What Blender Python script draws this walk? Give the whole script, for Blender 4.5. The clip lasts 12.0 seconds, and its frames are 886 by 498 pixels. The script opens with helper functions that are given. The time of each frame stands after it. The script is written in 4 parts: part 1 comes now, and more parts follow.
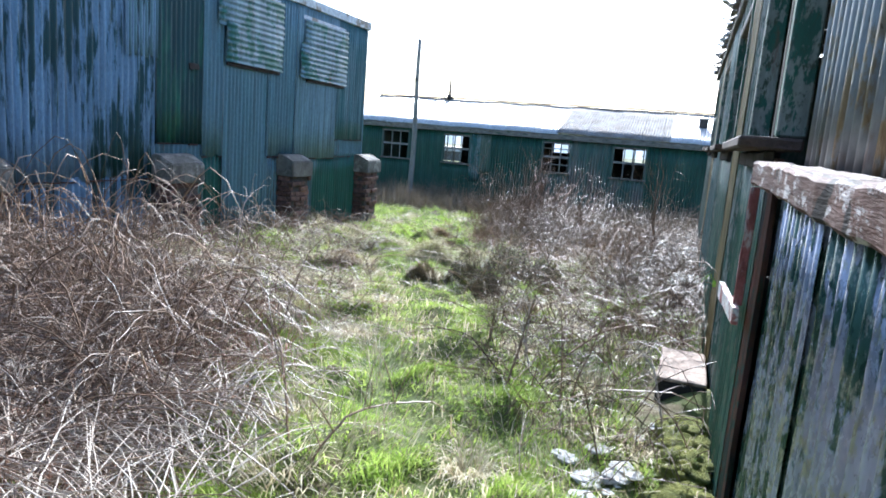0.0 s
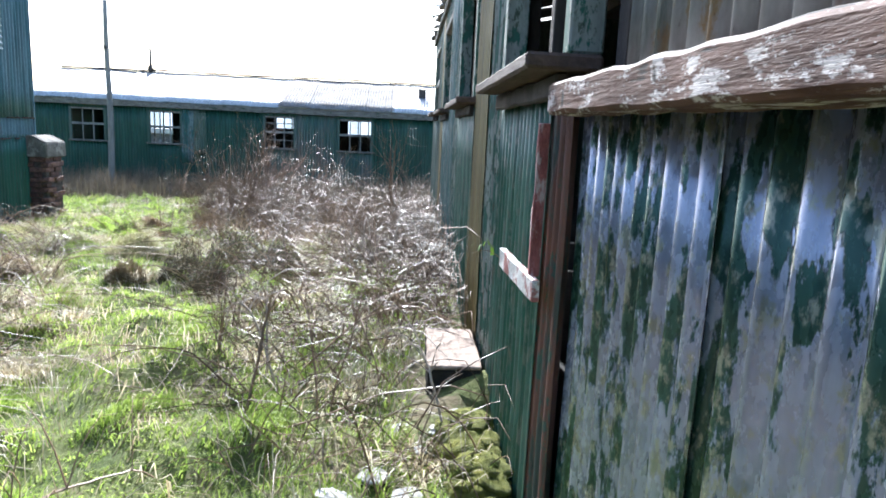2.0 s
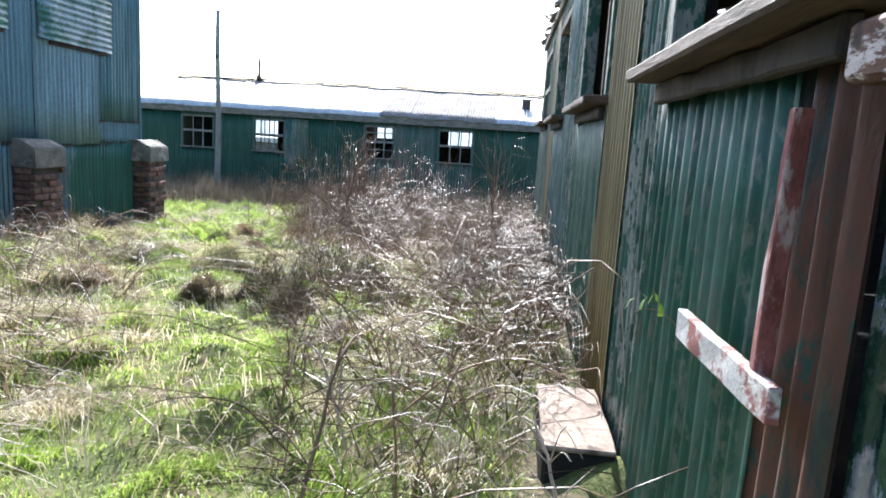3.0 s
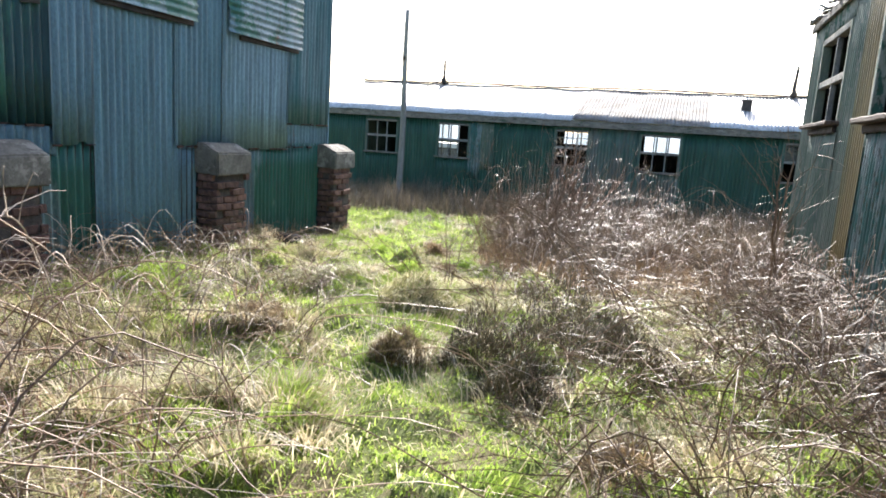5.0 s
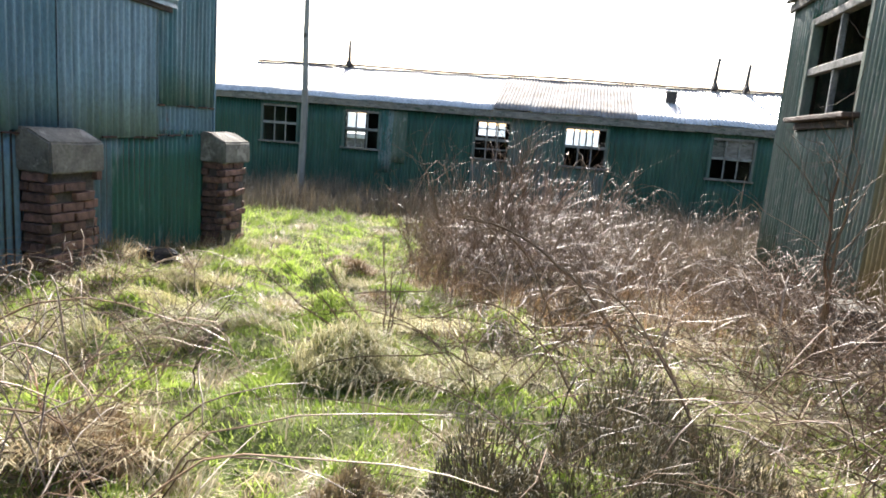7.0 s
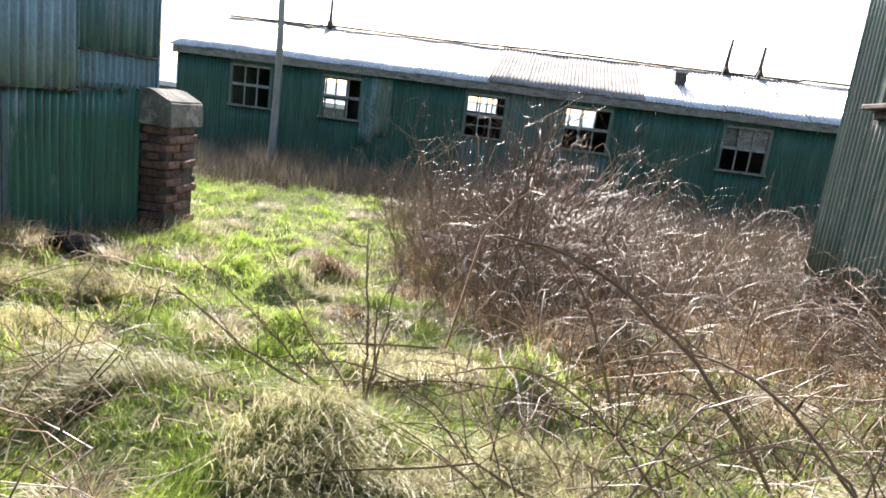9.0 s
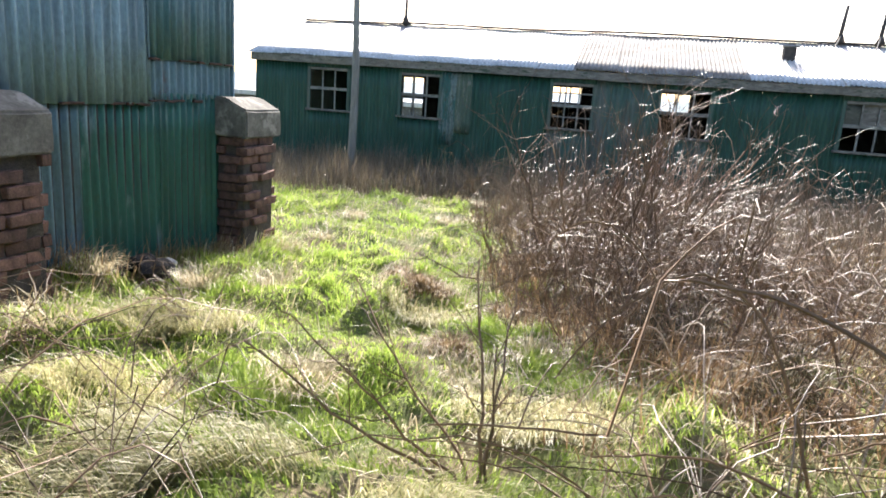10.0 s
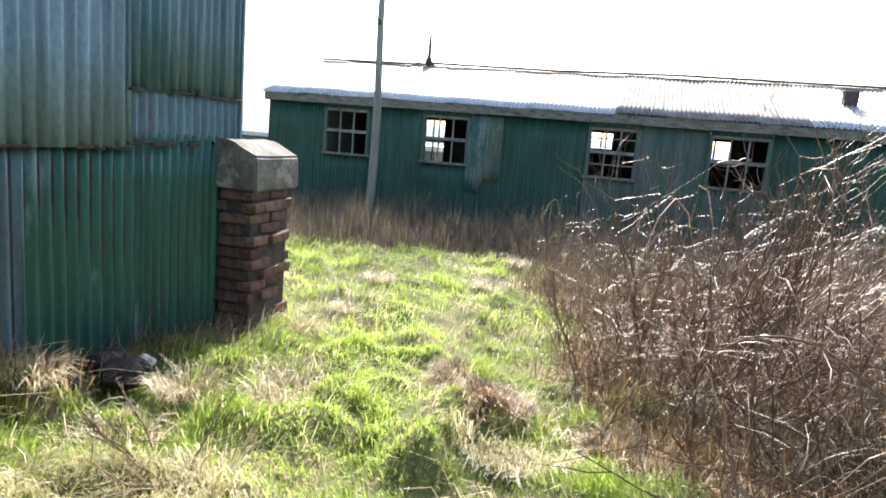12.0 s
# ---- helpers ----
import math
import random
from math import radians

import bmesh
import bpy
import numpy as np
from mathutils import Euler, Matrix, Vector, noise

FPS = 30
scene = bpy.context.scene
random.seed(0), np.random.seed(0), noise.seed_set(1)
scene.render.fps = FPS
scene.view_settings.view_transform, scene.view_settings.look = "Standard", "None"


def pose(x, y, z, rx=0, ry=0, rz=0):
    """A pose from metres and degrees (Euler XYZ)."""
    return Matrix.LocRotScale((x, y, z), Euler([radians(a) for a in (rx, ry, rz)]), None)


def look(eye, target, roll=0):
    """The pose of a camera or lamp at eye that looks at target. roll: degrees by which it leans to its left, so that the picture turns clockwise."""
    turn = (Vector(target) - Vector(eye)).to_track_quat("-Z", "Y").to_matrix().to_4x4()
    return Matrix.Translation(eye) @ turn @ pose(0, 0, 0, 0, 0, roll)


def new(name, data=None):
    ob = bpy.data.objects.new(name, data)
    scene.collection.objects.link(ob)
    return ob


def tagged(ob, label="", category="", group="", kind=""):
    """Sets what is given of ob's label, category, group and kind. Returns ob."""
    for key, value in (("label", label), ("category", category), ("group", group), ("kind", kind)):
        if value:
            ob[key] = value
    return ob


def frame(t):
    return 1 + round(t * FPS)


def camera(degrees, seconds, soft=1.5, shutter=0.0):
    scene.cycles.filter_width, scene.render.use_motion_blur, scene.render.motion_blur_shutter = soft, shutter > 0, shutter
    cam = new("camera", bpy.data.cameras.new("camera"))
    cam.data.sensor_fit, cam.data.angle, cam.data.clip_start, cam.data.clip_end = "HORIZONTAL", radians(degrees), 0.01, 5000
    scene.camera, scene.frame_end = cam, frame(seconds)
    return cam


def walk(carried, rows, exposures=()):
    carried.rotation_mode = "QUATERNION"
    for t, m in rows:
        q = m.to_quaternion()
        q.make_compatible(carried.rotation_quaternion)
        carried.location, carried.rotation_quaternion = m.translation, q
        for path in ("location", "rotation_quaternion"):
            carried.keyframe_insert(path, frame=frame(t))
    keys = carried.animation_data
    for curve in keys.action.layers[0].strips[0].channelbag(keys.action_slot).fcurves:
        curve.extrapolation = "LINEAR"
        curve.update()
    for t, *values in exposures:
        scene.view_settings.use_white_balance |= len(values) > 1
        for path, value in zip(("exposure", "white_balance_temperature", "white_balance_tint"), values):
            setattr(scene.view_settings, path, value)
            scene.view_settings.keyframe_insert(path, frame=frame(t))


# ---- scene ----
cam = camera(67.3, 12.0, soft=1.8)
PATH = [
    (0, (0.154, 0.067, 1.408), (-0.508, 1.924, 1.072), 4.6),
    (0.5, (0.181, 0.157, 1.409), (-0.237, 2.089, 1.1), 3.1),
    (1, (0.19, 0.297, 1.377), (-0.016, 2.254, 1.019), 3.3),
    (1.5, (0.093, 0.555, 1.258), (0.208, 2.515, 0.874), 2.6),
    (2, (0.012, 0.8, 1.284), (0.126, 2.766, 0.935), 2.7),
    (2.5, (0.021, 1.134, 1.272), (-0.032, 3.114, 0.995), 3.3),
    (3, (-0.06, 1.535, 1.238), (-0.232, 3.501, 0.911), 3.6),
    (3.5, (-0.214, 1.941, 1.209), (-0.643, 3.869, 0.892), 4.0),
    (5.5, (-1.137, 3.34, 1.175), (-1.793, 5.197, 0.829), 3.7),
    (6, (-1.371, 3.769, 1.115), (-1.915, 5.661, 0.766), 3.5),
    (6.5, (-1.465, 4.033, 1.153), (-1.922, 5.95, 0.81), 5.1),
    (7, (-1.649, 4.397, 1.15), (-2.007, 6.334, 0.802), 4.6),
    (9, (-2.05, 5.634, 1.089), (-2.326, 7.572, 0.678), 7.4),
    (9.5, (-2.205, 5.933, 1.048), (-2.534, 7.857, 0.613), 6.7),
    (10, (-2.32, 6.188, 1.075), (-2.823, 8.071, 0.626), 4.1),
    (10.5, (-2.516, 6.488, 1.054), (-3.159, 8.338, 0.65), 3.7),
    (11, (-2.625, 6.705, 1.054), (-3.119, 8.612, 0.709), 4.4),
    (11.5, (-2.824, 6.986, 1.065), (-3.384, 8.874, 0.714), 4.1),
    (12, (-2.985, 7.276, 1.056), (-3.525, 9.174, 0.729), 4.7),
]
walk(cam, [(t, look(eye, target, roll)) for t, eye, target, roll in PATH], [(0.0, 1.18, 5350, 10), (1.5, 1.42, 5500, 10), (3.5, 1.42, 5850, 11), (6.5, 1.3, 6500, 13), (9.5, 1.36, 6450, 14), (12.0, 1.54, 6450, 14)])

# ---- world, sun ----
world = bpy.data.worlds.new("world")
scene.world = world
world.use_nodes = True
_n = world.node_tree.nodes
_sky = _n.new("ShaderNodeTexSky")
_sky.sky_type = "NISHITA"
_sky.sun_disc = False
SUN = Vector((-0.11, 0.80, 0.575)).normalized()
_sky.sun_elevation = math.asin(SUN.z)
_sky.sun_rotation = math.atan2(SUN.x, SUN.y)
_sky.air_density, _sky.dust_density, _sky.ozone_density = 1.0, 2.5, 1.0
_n["Background"].inputs["Strength"].default_value = 0.145
world.node_tree.links.new(_sky.outputs[0], _n["Background"].inputs["Color"])
_sun = bpy.data.lights.new("sun", "SUN")
_sun.energy, _sun.angle, _sun.color = 5.0, radians(0.6), (1.0, 0.95, 0.86)
sun_ob = new("sun", _sun)
sun_ob.matrix_world = look(SUN * 40, (0, 0, 0))


# ---- materials ----
def nodes_of(name):
    m = bpy.data.materials.new(name)
    m.use_nodes = True
    nt = m.node_tree
    return m, nt, nt.nodes["Principled BSDF"]


def tex_noise(nt, scale, stretch=(1, 1, 1), detail=6.0, rough=0.6, shift=0.0):
    tc = nt.nodes.new("ShaderNodeTexCoord")
    mp = nt.nodes.new("ShaderNodeMapping")
    mp.inputs["Scale"].default_value = stretch
    mp.inputs["Location"].default_value = (shift, shift * 1.7, shift * 0.6)
    no = nt.nodes.new("ShaderNodeTexNoise")
    no.inputs["Scale"].default_value = scale
    no.inputs["Detail"].default_value = detail
    no.inputs["Roughness"].default_value = rough
    nt.links.new(tc.outputs["Object"], mp.inputs[0])
    nt.links.new(mp.outputs[0], no.inputs["Vector"])
    return no.outputs["Fac"]


def ramp(nt, fac, stops):
    r = nt.nodes.new("ShaderNodeValToRGB")
    while len(r.color_ramp.elements) < len(stops):
        r.color_ramp.elements.new(0.5)
    for e, (p, c) in zip(r.color_ramp.elements, stops):
        e.position = p
        e.color = (*c, 1) if len(c) == 3 else c
    nt.links.new(fac, r.inputs[0])
    return r.outputs[0]


def mix(nt, fac, a, b, mode="MIX"):
    m = nt.nodes.new("ShaderNodeMix")
    m.data_type, m.blend_type = "RGBA", mode
    if isinstance(fac, float):
        m.inputs[0].default_value = fac
    else:
        nt.links.new(fac, m.inputs[0])
    for i, v in ((6, a), (7, b)):
        if isinstance(v, tuple):
            m.inputs[i].default_value = (*v, 1)
        else:
            nt.links.new(v, m.inputs[i])
    return m.outputs[2]


def bump(nt, bsdf, fac, strength, dist):
    b = nt.nodes.new("ShaderNodeBump")
    b.inputs["Strength"].default_value = strength
    b.inputs["Distance"].default_value = dist
    nt.links.new(fac, b.inputs["Height"])
    nt.links.new(b.outputs[0], bsdf.inputs["Normal"])


W3, B3 = (1, 1, 1), (0, 0, 0)


def painted_metal(name, paint, under, lo=0.48, hi=0.56, rust=0.66, rough=0.46, third=None, flow=0.22, shift=0.0, patch=2.6, metal=0.08):
    """Old paint over galvanised sheet: paint peeled in patches, streaks that run down, rust."""
    m, nt, b = nodes_of(name)
    pat = tex_noise(nt, patch, (1, 1, flow), 9, 0.68, shift)
    k = ramp(nt, pat, [(lo, B3), (hi, W3)])
    streak = tex_noise(nt, 14, (1, 1, 0.06), 5, 0.6, shift + 3)
    tone = ramp(nt, streak, [(0.3, (0.62, 0.62, 0.62)), (0.7, (1.2, 1.2, 1.2))])
    col = mix(nt, k, paint, under)
    if third:
        t2 = ramp(nt, tex_noise(nt, patch * 3.1, (1, 1, 0.5), 8, 0.7, shift + 9), [(0.54, B3), (0.6, W3)])
        col = mix(nt, t2, col, third)
    col = mix(nt, 1.0, col, tone, "MULTIPLY")
    fine = tex_noise(nt, 60, (1, 1, 0.4), 4, 0.6, shift)
    col = mix(nt, 0.5, col, ramp(nt, fine, [(0.3, (0.55, 0.55, 0.55)), (0.7, (1.35, 1.35, 1.35))]), "MULTIPLY")
    rk = ramp(nt, tex_noise(nt, 3.4, (1, 1, 0.18), 8, 0.72, shift + 20), [(rust, B3), (rust + 0.08, W3)])
    col = mix(nt, rk, col, (0.13, 0.055, 0.028))
    nt.links.new(col, b.inputs["Base Color"])
    rr = ramp(nt, fine, [(0.3, (rough - 0.08,) * 3), (0.7, (rough + 0.2,) * 3)])
    nt.links.new(rr, b.inputs["Roughness"])
    b.inputs["Metallic"].default_value = metal
    bump(nt, b, k, 0.5, 0.004)
    return m


def rough_solid(name, c1, c2, scale=5, rough=0.85, stretch=(1, 1, 1), bumps=0.5, dist=0.01, c3=None, rand=0.0, cov=0.52):
    m, nt, b = nodes_of(name)
    f = tex_noise(nt, scale, stretch, 9, 0.68)
    col = ramp(nt, f, [(0.34, c1), (0.66, c2)])
    g = tex_noise(nt, scale * 7, stretch, 6, 0.7, 4)
    col = mix(nt, 0.7, col, ramp(nt, g, [(0.3, (0.5, 0.5, 0.5)), (0.7, (1.4, 1.4, 1.4))]), "MULTIPLY")
    if c3:
        k = ramp(nt, tex_noise(nt, scale * 0.8, stretch, 8, 0.7, 11), [(cov, B3), (cov + 0.06, W3)])
        col = mix(nt, k, col, c3)
    if rand:
        oi = nt.nodes.new("ShaderNodeObjectInfo")
        col = mix(nt, 1.0, col, ramp(nt, oi.outputs["Random"], [(0, (1 - rand,) * 3), (1, (1 + rand,) * 3)]), "MULTIPLY")
    nt.links.new(col, b.inputs["Base Color"])
    b.inputs["Roughness"].default_value = rough
    bump(nt, b, g, bumps, dist)
    return m


def leafy(name, c1, c2, through_light=0.45, gloss=0.35, spec=0.4):
    """Blades and twigs: colour varies by island, light comes through."""
    m, nt, b = nodes_of(name)
    geo = nt.nodes.new("ShaderNodeNewGeometry")
    col = ramp(nt, geo.outputs["Random Per Island"], [(0.0, c1), (1.0, c2)])
    broad = ramp(nt, tex_noise(nt, 1.3, (1, 1, 1), 4), [(0.3, (0.7, 0.7, 0.7)), (0.7, (1.25, 1.25, 1.25))])
    col = mix(nt, 1.0, col, broad, "MULTIPLY")
    nt.links.new(col, b.inputs["Base Color"])
    b.inputs["Roughness"].default_value = gloss
    b.inputs["Specular IOR Level"].default_value = spec
    if through_light:
        tr = nt.nodes.new("ShaderNodeBsdfTranslucent")
        nt.links.new(col, tr.inputs["Color"])
        mx = nt.nodes.new("ShaderNodeMixShader")
        mx.inputs[0].default_value = through_light
        nt.links.new(b.outputs[0], mx.inputs[1])
        nt.links.new(tr.outputs[0], mx.inputs[2])
        nt.links.new(mx.outputs[0], nt.nodes["Material Output"].inputs["Surface"])
    return m


GREEN = (0.012, 0.060, 0.066)
BLUE = (0.13, 0.232, 0.28)
M_MOTTLED = painted_metal("mottled_sheet", GREEN, (0.17, 0.28, 0.40), 0.46, 0.5, 0.72, flow=0.13, patch=5.0, rough=0.45)
M_BLUE = painted_metal("blue_grey_sheet", BLUE, (0.12, 0.23, 0.27), 0.45, 0.6, 0.72, shift=5)
M_BLUE2 = painted_metal("pale_blue_sheet", (0.21, 0.32, 0.37), (0.15, 0.25, 0.28), 0.45, 0.6, 0.70, shift=8)
M_GREEN = painted_metal("green_sheet", GREEN, (0.03, 0.13, 0.09), 0.5, 0.6, 0.72, shift=2)
M_LOWGREEN = painted_metal("lower_green_sheet", (0.024, 0.122, 0.088), (0.18, 0.27, 0.26), 0.53, 0.62, 0.70, shift=13)
M_RUSTBLUE = painted_metal("rusty_blue_sheet", BLUE, (0.1, 0.18, 0.19), 0.45, 0.6, 0.57, shift=15)
M_CORNER = painted_metal("teal_corner_sheet", (0.05, 0.145, 0.158), (0.16, 0.25, 0.27), 0.47, 0.62, 0.68, shift=12, flow=0.1)
M_SHUT = painted_metal("shutter_sheet", (0.2, 0.3, 0.33), (0.05, 0.17, 0.14), 0.5, 0.56, 0.60, flow=1.0, shift=17)
M_PEEL = painted_metal("peeling_sheet", (0.045, 0.105, 0.075), (0.40, 0.43, 0.52), 0.47, 0.485, 0.70, third=(0.36, 0.37, 0.28), shift=23, flow=0.3, patch=9.5, rough=0.21, metal=0.45)
M_PEELUP = painted_metal("upper_peeling_sheet", (0.06, 0.13, 0.1), (0.27, 0.30, 0.29), 0.42, 0.5, 0.6, third=(0.24, 0.19, 0.1), shift=27, flow=0.15, patch=3.5, rough=0.35, metal=0.4)
M_FLAKE = painted_metal("flaking_panel", (0.03, 0.11, 0.075), (0.25, 0.28, 0.24), 0.47, 0.49, 0.62, third=(0.05, 0.075, 0.045), shift=31, flow=0.4, patch=11, rough=0.65, metal=0.0)
M_OCHRE = painted_metal("ochre_sheet", (0.25, 0.19, 0.08), (0.16, 0.15, 0.07), 0.45, 0.6, 0.62, shift=35, flow=0.08, rough=0.55, metal=0.0)
M_RGREEN = painted_metal("right_green_sheet", (0.022, 0.10, 0.065), (0.09, 0.19, 0.14), 0.48, 0.56, 0.62, third=(0.13, 0.17, 0.13), shift=37, rough=0.45, patch=7, flow=0.12)
M_TEAL = painted_metal("teal_sheet", (0.04, 0.13, 0.115), (0.17, 0.23, 0.22), 0.49, 0.53, 0.64, third=(0.07, 0.09, 0.065), shift=41, patch=7, rough=0.55)
M_PALEG = painted_metal("pale_green_sheet", (0.14, 0.18, 0.135), (0.075, 0.125, 0.09), 0.45, 0.56, 0.63, third=(0.2, 0.21, 0.17), shift=43, rough=0.65, metal=0.0, flow=0.1, patch=4)
M_RUST = painted_metal("rusty_post", (0.045, 0.06, 0.045), (0.15, 0.068, 0.043), 0.44, 0.5, 0.54, third=(0.045, 0.09, 0.06), shift=47, rough=0.75, metal=0.0, patch=7, flow=0.2)
M_RUSTY = rough_solid("dark_rust", (0.025, 0.016, 0.013), (0.08, 0.04, 0.025), 16, 0.9)
M_HUT = painted_metal("hut_green_sheet", (0.014, 0.074, 0.050), (0.035, 0.10, 0.072), 0.48, 0.62, 0.72, shift=51, rough=0.5, metal=0.1)
M_HUTOLD = painted_metal("hut_weathered_sheet", (0.06, 0.12, 0.095), (0.13, 0.14, 0.12), 0.46, 0.6, 0.62, shift=53, rough=0.6, metal=0.0)
M_ROOF = painted_metal("pale_roof_sheet", (0.62, 0.63, 0.62), (0.48, 0.48, 0.46), 0.45, 0.7, 0.78, shift=57, rough=0.35, metal=0.2)
M_ROOFOLD = painted_metal("stained_roof_sheet", (0.33, 0.31, 0.285), (0.23, 0.195, 0.165), 0.45, 0.6, 0.62, shift=61, rough=0.75, metal=0.1)
M_FASCIA = rough_solid("weathered_fascia", (0.10, 0.092, 0.08), (0.27, 0.25, 0.22), 6, 0.8, (1, 1, 3), c3=(0.05, 0.075, 0.05), cov=0.56)
M_TRIM = rough_solid("pale_blue_trim", (0.42, 0.5, 0.56), (0.62, 0.66, 0.68), 4, 0.6, (1, 1, 1), c3=(0.25, 0.22, 0.18))


def peeling_timber(name):
    """Split brown timber: white paint left in flakes, dark cracks along the grain."""
    m, nt, b = nodes_of(name)
    col = ramp(nt, tex_noise(nt, 22, (1, 0.2, 1), 8, 0.7), [(0.3, (0.035, 0.014, 0.01)), (0.7, (0.17, 0.085, 0.06))])
    flake = ramp(nt, tex_noise(nt, 26, (1, 0.3, 1), 9, 0.78, 7), [(0.53, B3), (0.57, W3)])
    col = mix(nt, flake, col, (0.55, 0.5, 0.47))
    grain = tex_noise(nt, 34, (1, 0.1, 1), 6, 0.7, 3)
    col = mix(nt, ramp(nt, grain, [(0.36, W3), (0.41, B3)]), col, (0.012, 0.007, 0.006))
    knots = ramp(nt, tex_noise(nt, 9, (1, 1, 1), 3, 0.5, 13), [(0.34, W3), (0.37, B3)])
    col = mix(nt, knots, col, (0.01, 0.006, 0.005))
    nt.links.new(col, b.inputs["Base Color"])
    b.inputs["Roughness"].default_value = 0.7
    b.inputs["Specular IOR Level"].default_value = 0.2
    bump(nt, b, grain, 0.7, 0.009)
    return m


M_BEAM = peeling_timber("peeling_white_beam")
M_SILL = rough_solid("bare_wood_sill", (0.045, 0.03, 0.024), (0.13, 0.085, 0.062), 8, 0.75, (1, 0.15, 1), 0.8, 0.015)
M_REDWOOD = rough_solid("red_and_white_wood", (0.2, 0.055, 0.05), (0.36, 0.13, 0.115), 26, 0.75, (1, 1, 0.35), 0.8, 0.01, c3=(0.5, 0.4, 0.37))
M_WHITEWOOD = rough_solid("white_flaked_wood", (0.66, 0.62, 0.57), (0.82, 0.8, 0.76), 14, 0.7, (1, 1, 1), 0.6, 0.01, c3=(0.34, 0.12, 0.1), cov=0.5)
M_FRAME = rough_solid("weathered_window_paint", (0.11, 0.11, 0.10), (0.30, 0.30, 0.275), 10, 0.7)
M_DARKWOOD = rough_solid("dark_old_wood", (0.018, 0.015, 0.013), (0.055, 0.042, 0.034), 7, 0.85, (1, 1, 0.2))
M_POLE = rough_solid("grey_pole_wood", (0.19, 0.18, 0.16), (0.33, 0.31, 0.28), 9, 0.85, (1, 1, 0.08))
M_CONC = rough_solid("old_concrete", (0.09, 0.085, 0.07), (0.2, 0.19, 0.16), 6, 0.92, c3=(0.28, 0.27, 0.235), cov=0.55)
M_BRICK = rough_solid("old_red_brick", (0.075, 0.042, 0.033), (0.22, 0.12, 0.09), 14, 0.92, bumps=0.9, dist=0.01, rand=0.4)
M_MORTAR = rough_solid("dark_mortar", (0.06, 0.05, 0.045), (0.13, 0.11, 0.09), 18, 0.95, bumps=1.0, dist=0.02)
M_TOPSLAB = rough_solid("cracked_tan_slab", (0.26, 0.18, 0.13), (0.44, 0.34, 0.27), 7, 0.8, c3=(0.12, 0.08, 0.06), cov=0.58)
M_TAR = rough_solid("black_tarred_block", (0.006, 0.006, 0.006), (0.025, 0.02, 0.018), 12, 0.8)
M_IRON = rough_solid("dark_iron", (0.03, 0.028, 0.026), (0.08, 0.06, 0.05), 12, 0.7)
M_SOIL = rough_solid("turf_soil", (0.08, 0.11, 0.025), (0.17, 0.18, 0.055), 3, 0.95, bumps=0.8, dist=0.03, c3=(0.16, 0.13, 0.07))
M_MOSS = rough_solid("yellow_moss", (0.12, 0.14, 0.02), (0.3, 0.3, 0.05), 16, 0.95, bumps=1.0, dist=0.03)
M_RUBBLE = rough_solid("pale_rubble", (0.34, 0.33, 0.3), (0.62, 0.61, 0.58), 9, 0.8)
# near-black for inner surfaces: indoor shade put into the colour
M_SHADEDIN = rough_solid("shaded_interior", (0.03, 0.03, 0.028), (0.07, 0.065, 0.06), 3, 0.9)
# blue-grey of the hills carries the distance haze in the colour
M_HILL = rough_solid("hazed_far_hill", (0.2, 0.27, 0.32), (0.28, 0.34, 0.38), 0.02, 1.0, bumps=0.0)
M_GRASS = leafy("green_grass", (0.21, 0.33, 0.045), (0.48, 0.58, 0.14), 0.55, 0.38)
M_STRAW = leafy("dead_grass", (0.38, 0.30, 0.17), (0.78, 0.70, 0.50), 0.42, 0.4)
M_CANE = leafy("bramble_cane", (0.075, 0.042, 0.025), (0.37, 0.255, 0.165), 0.0, 0.42, 0.35)
M_PALECANE = leafy("bleached_cane", (0.24, 0.18, 0.14), (0.64, 0.55, 0.46), 0.0, 0.45, 0.35)
M_DOME = leafy("grey_brown_fibre", (0.14, 0.11, 0.06), (0.36, 0.28, 0.16), 0.35, 0.5)
M_TWIG = leafy("brown_twig", (0.065, 0.04, 0.025), (0.26, 0.17, 0.11), 0.05, 0.42, 0.4)
M_HEATH = leafy("dark_heath", (0.05, 0.05, 0.028), (0.16, 0.13, 0.07), 0.25, 0.6)
M_LEAF = leafy("small_leaf", (0.10, 0.2, 0.03), (0.2, 0.32, 0.05), 0.4)
m_, nt_, b_ = nodes_of("dirty_glass")
b_.inputs["Base Color"].default_value = (0.75, 0.78, 0.76, 1)
b_.inputs["Transmission Weight"].default_value = 1.0
b_.inputs["Roughness"].default_value = 0.05
b_.inputs["IOR"].default_value = 1.1
M_GLASS = m_


# ---- building helpers ----
def base(name, x, y, z, label, category, kind="", group=""):
    e = new(name)
    e.location = (x, y, z)
    e.empty_display_size = 0.2
    return tagged(e, label, category, group, kind)


def attach(ob, parent):
    ob.parent = parent
    if parent.type == "EMPTY":
        ob.matrix_parent_inverse = Matrix.Translation(parent.location).inverted()
    return ob


def mesh_ob(name, verts, faces, material, parent=None, label="", smooth=False):
    me = bpy.data.meshes.new(name)
    me.from_pydata(verts, [], faces)
    me.materials.append(material)
    if smooth:
        me.shade_smooth()
    ob = new(name, me)
    if parent:
        attach(ob, parent)
    if label:
        tagged(ob, label)
    return ob


def part(name, bm, material, parent=None, label="", smooth=False):
    me = bpy.data.meshes.new(name)
    bm.to_mesh(me)
    bm.free()
    me.materials.append(material)
    if smooth:
        me.shade_smooth()
    ob = new(name, me)
    if parent:
        attach(ob, parent)
    if label:
        tagged(ob, label)
    return ob


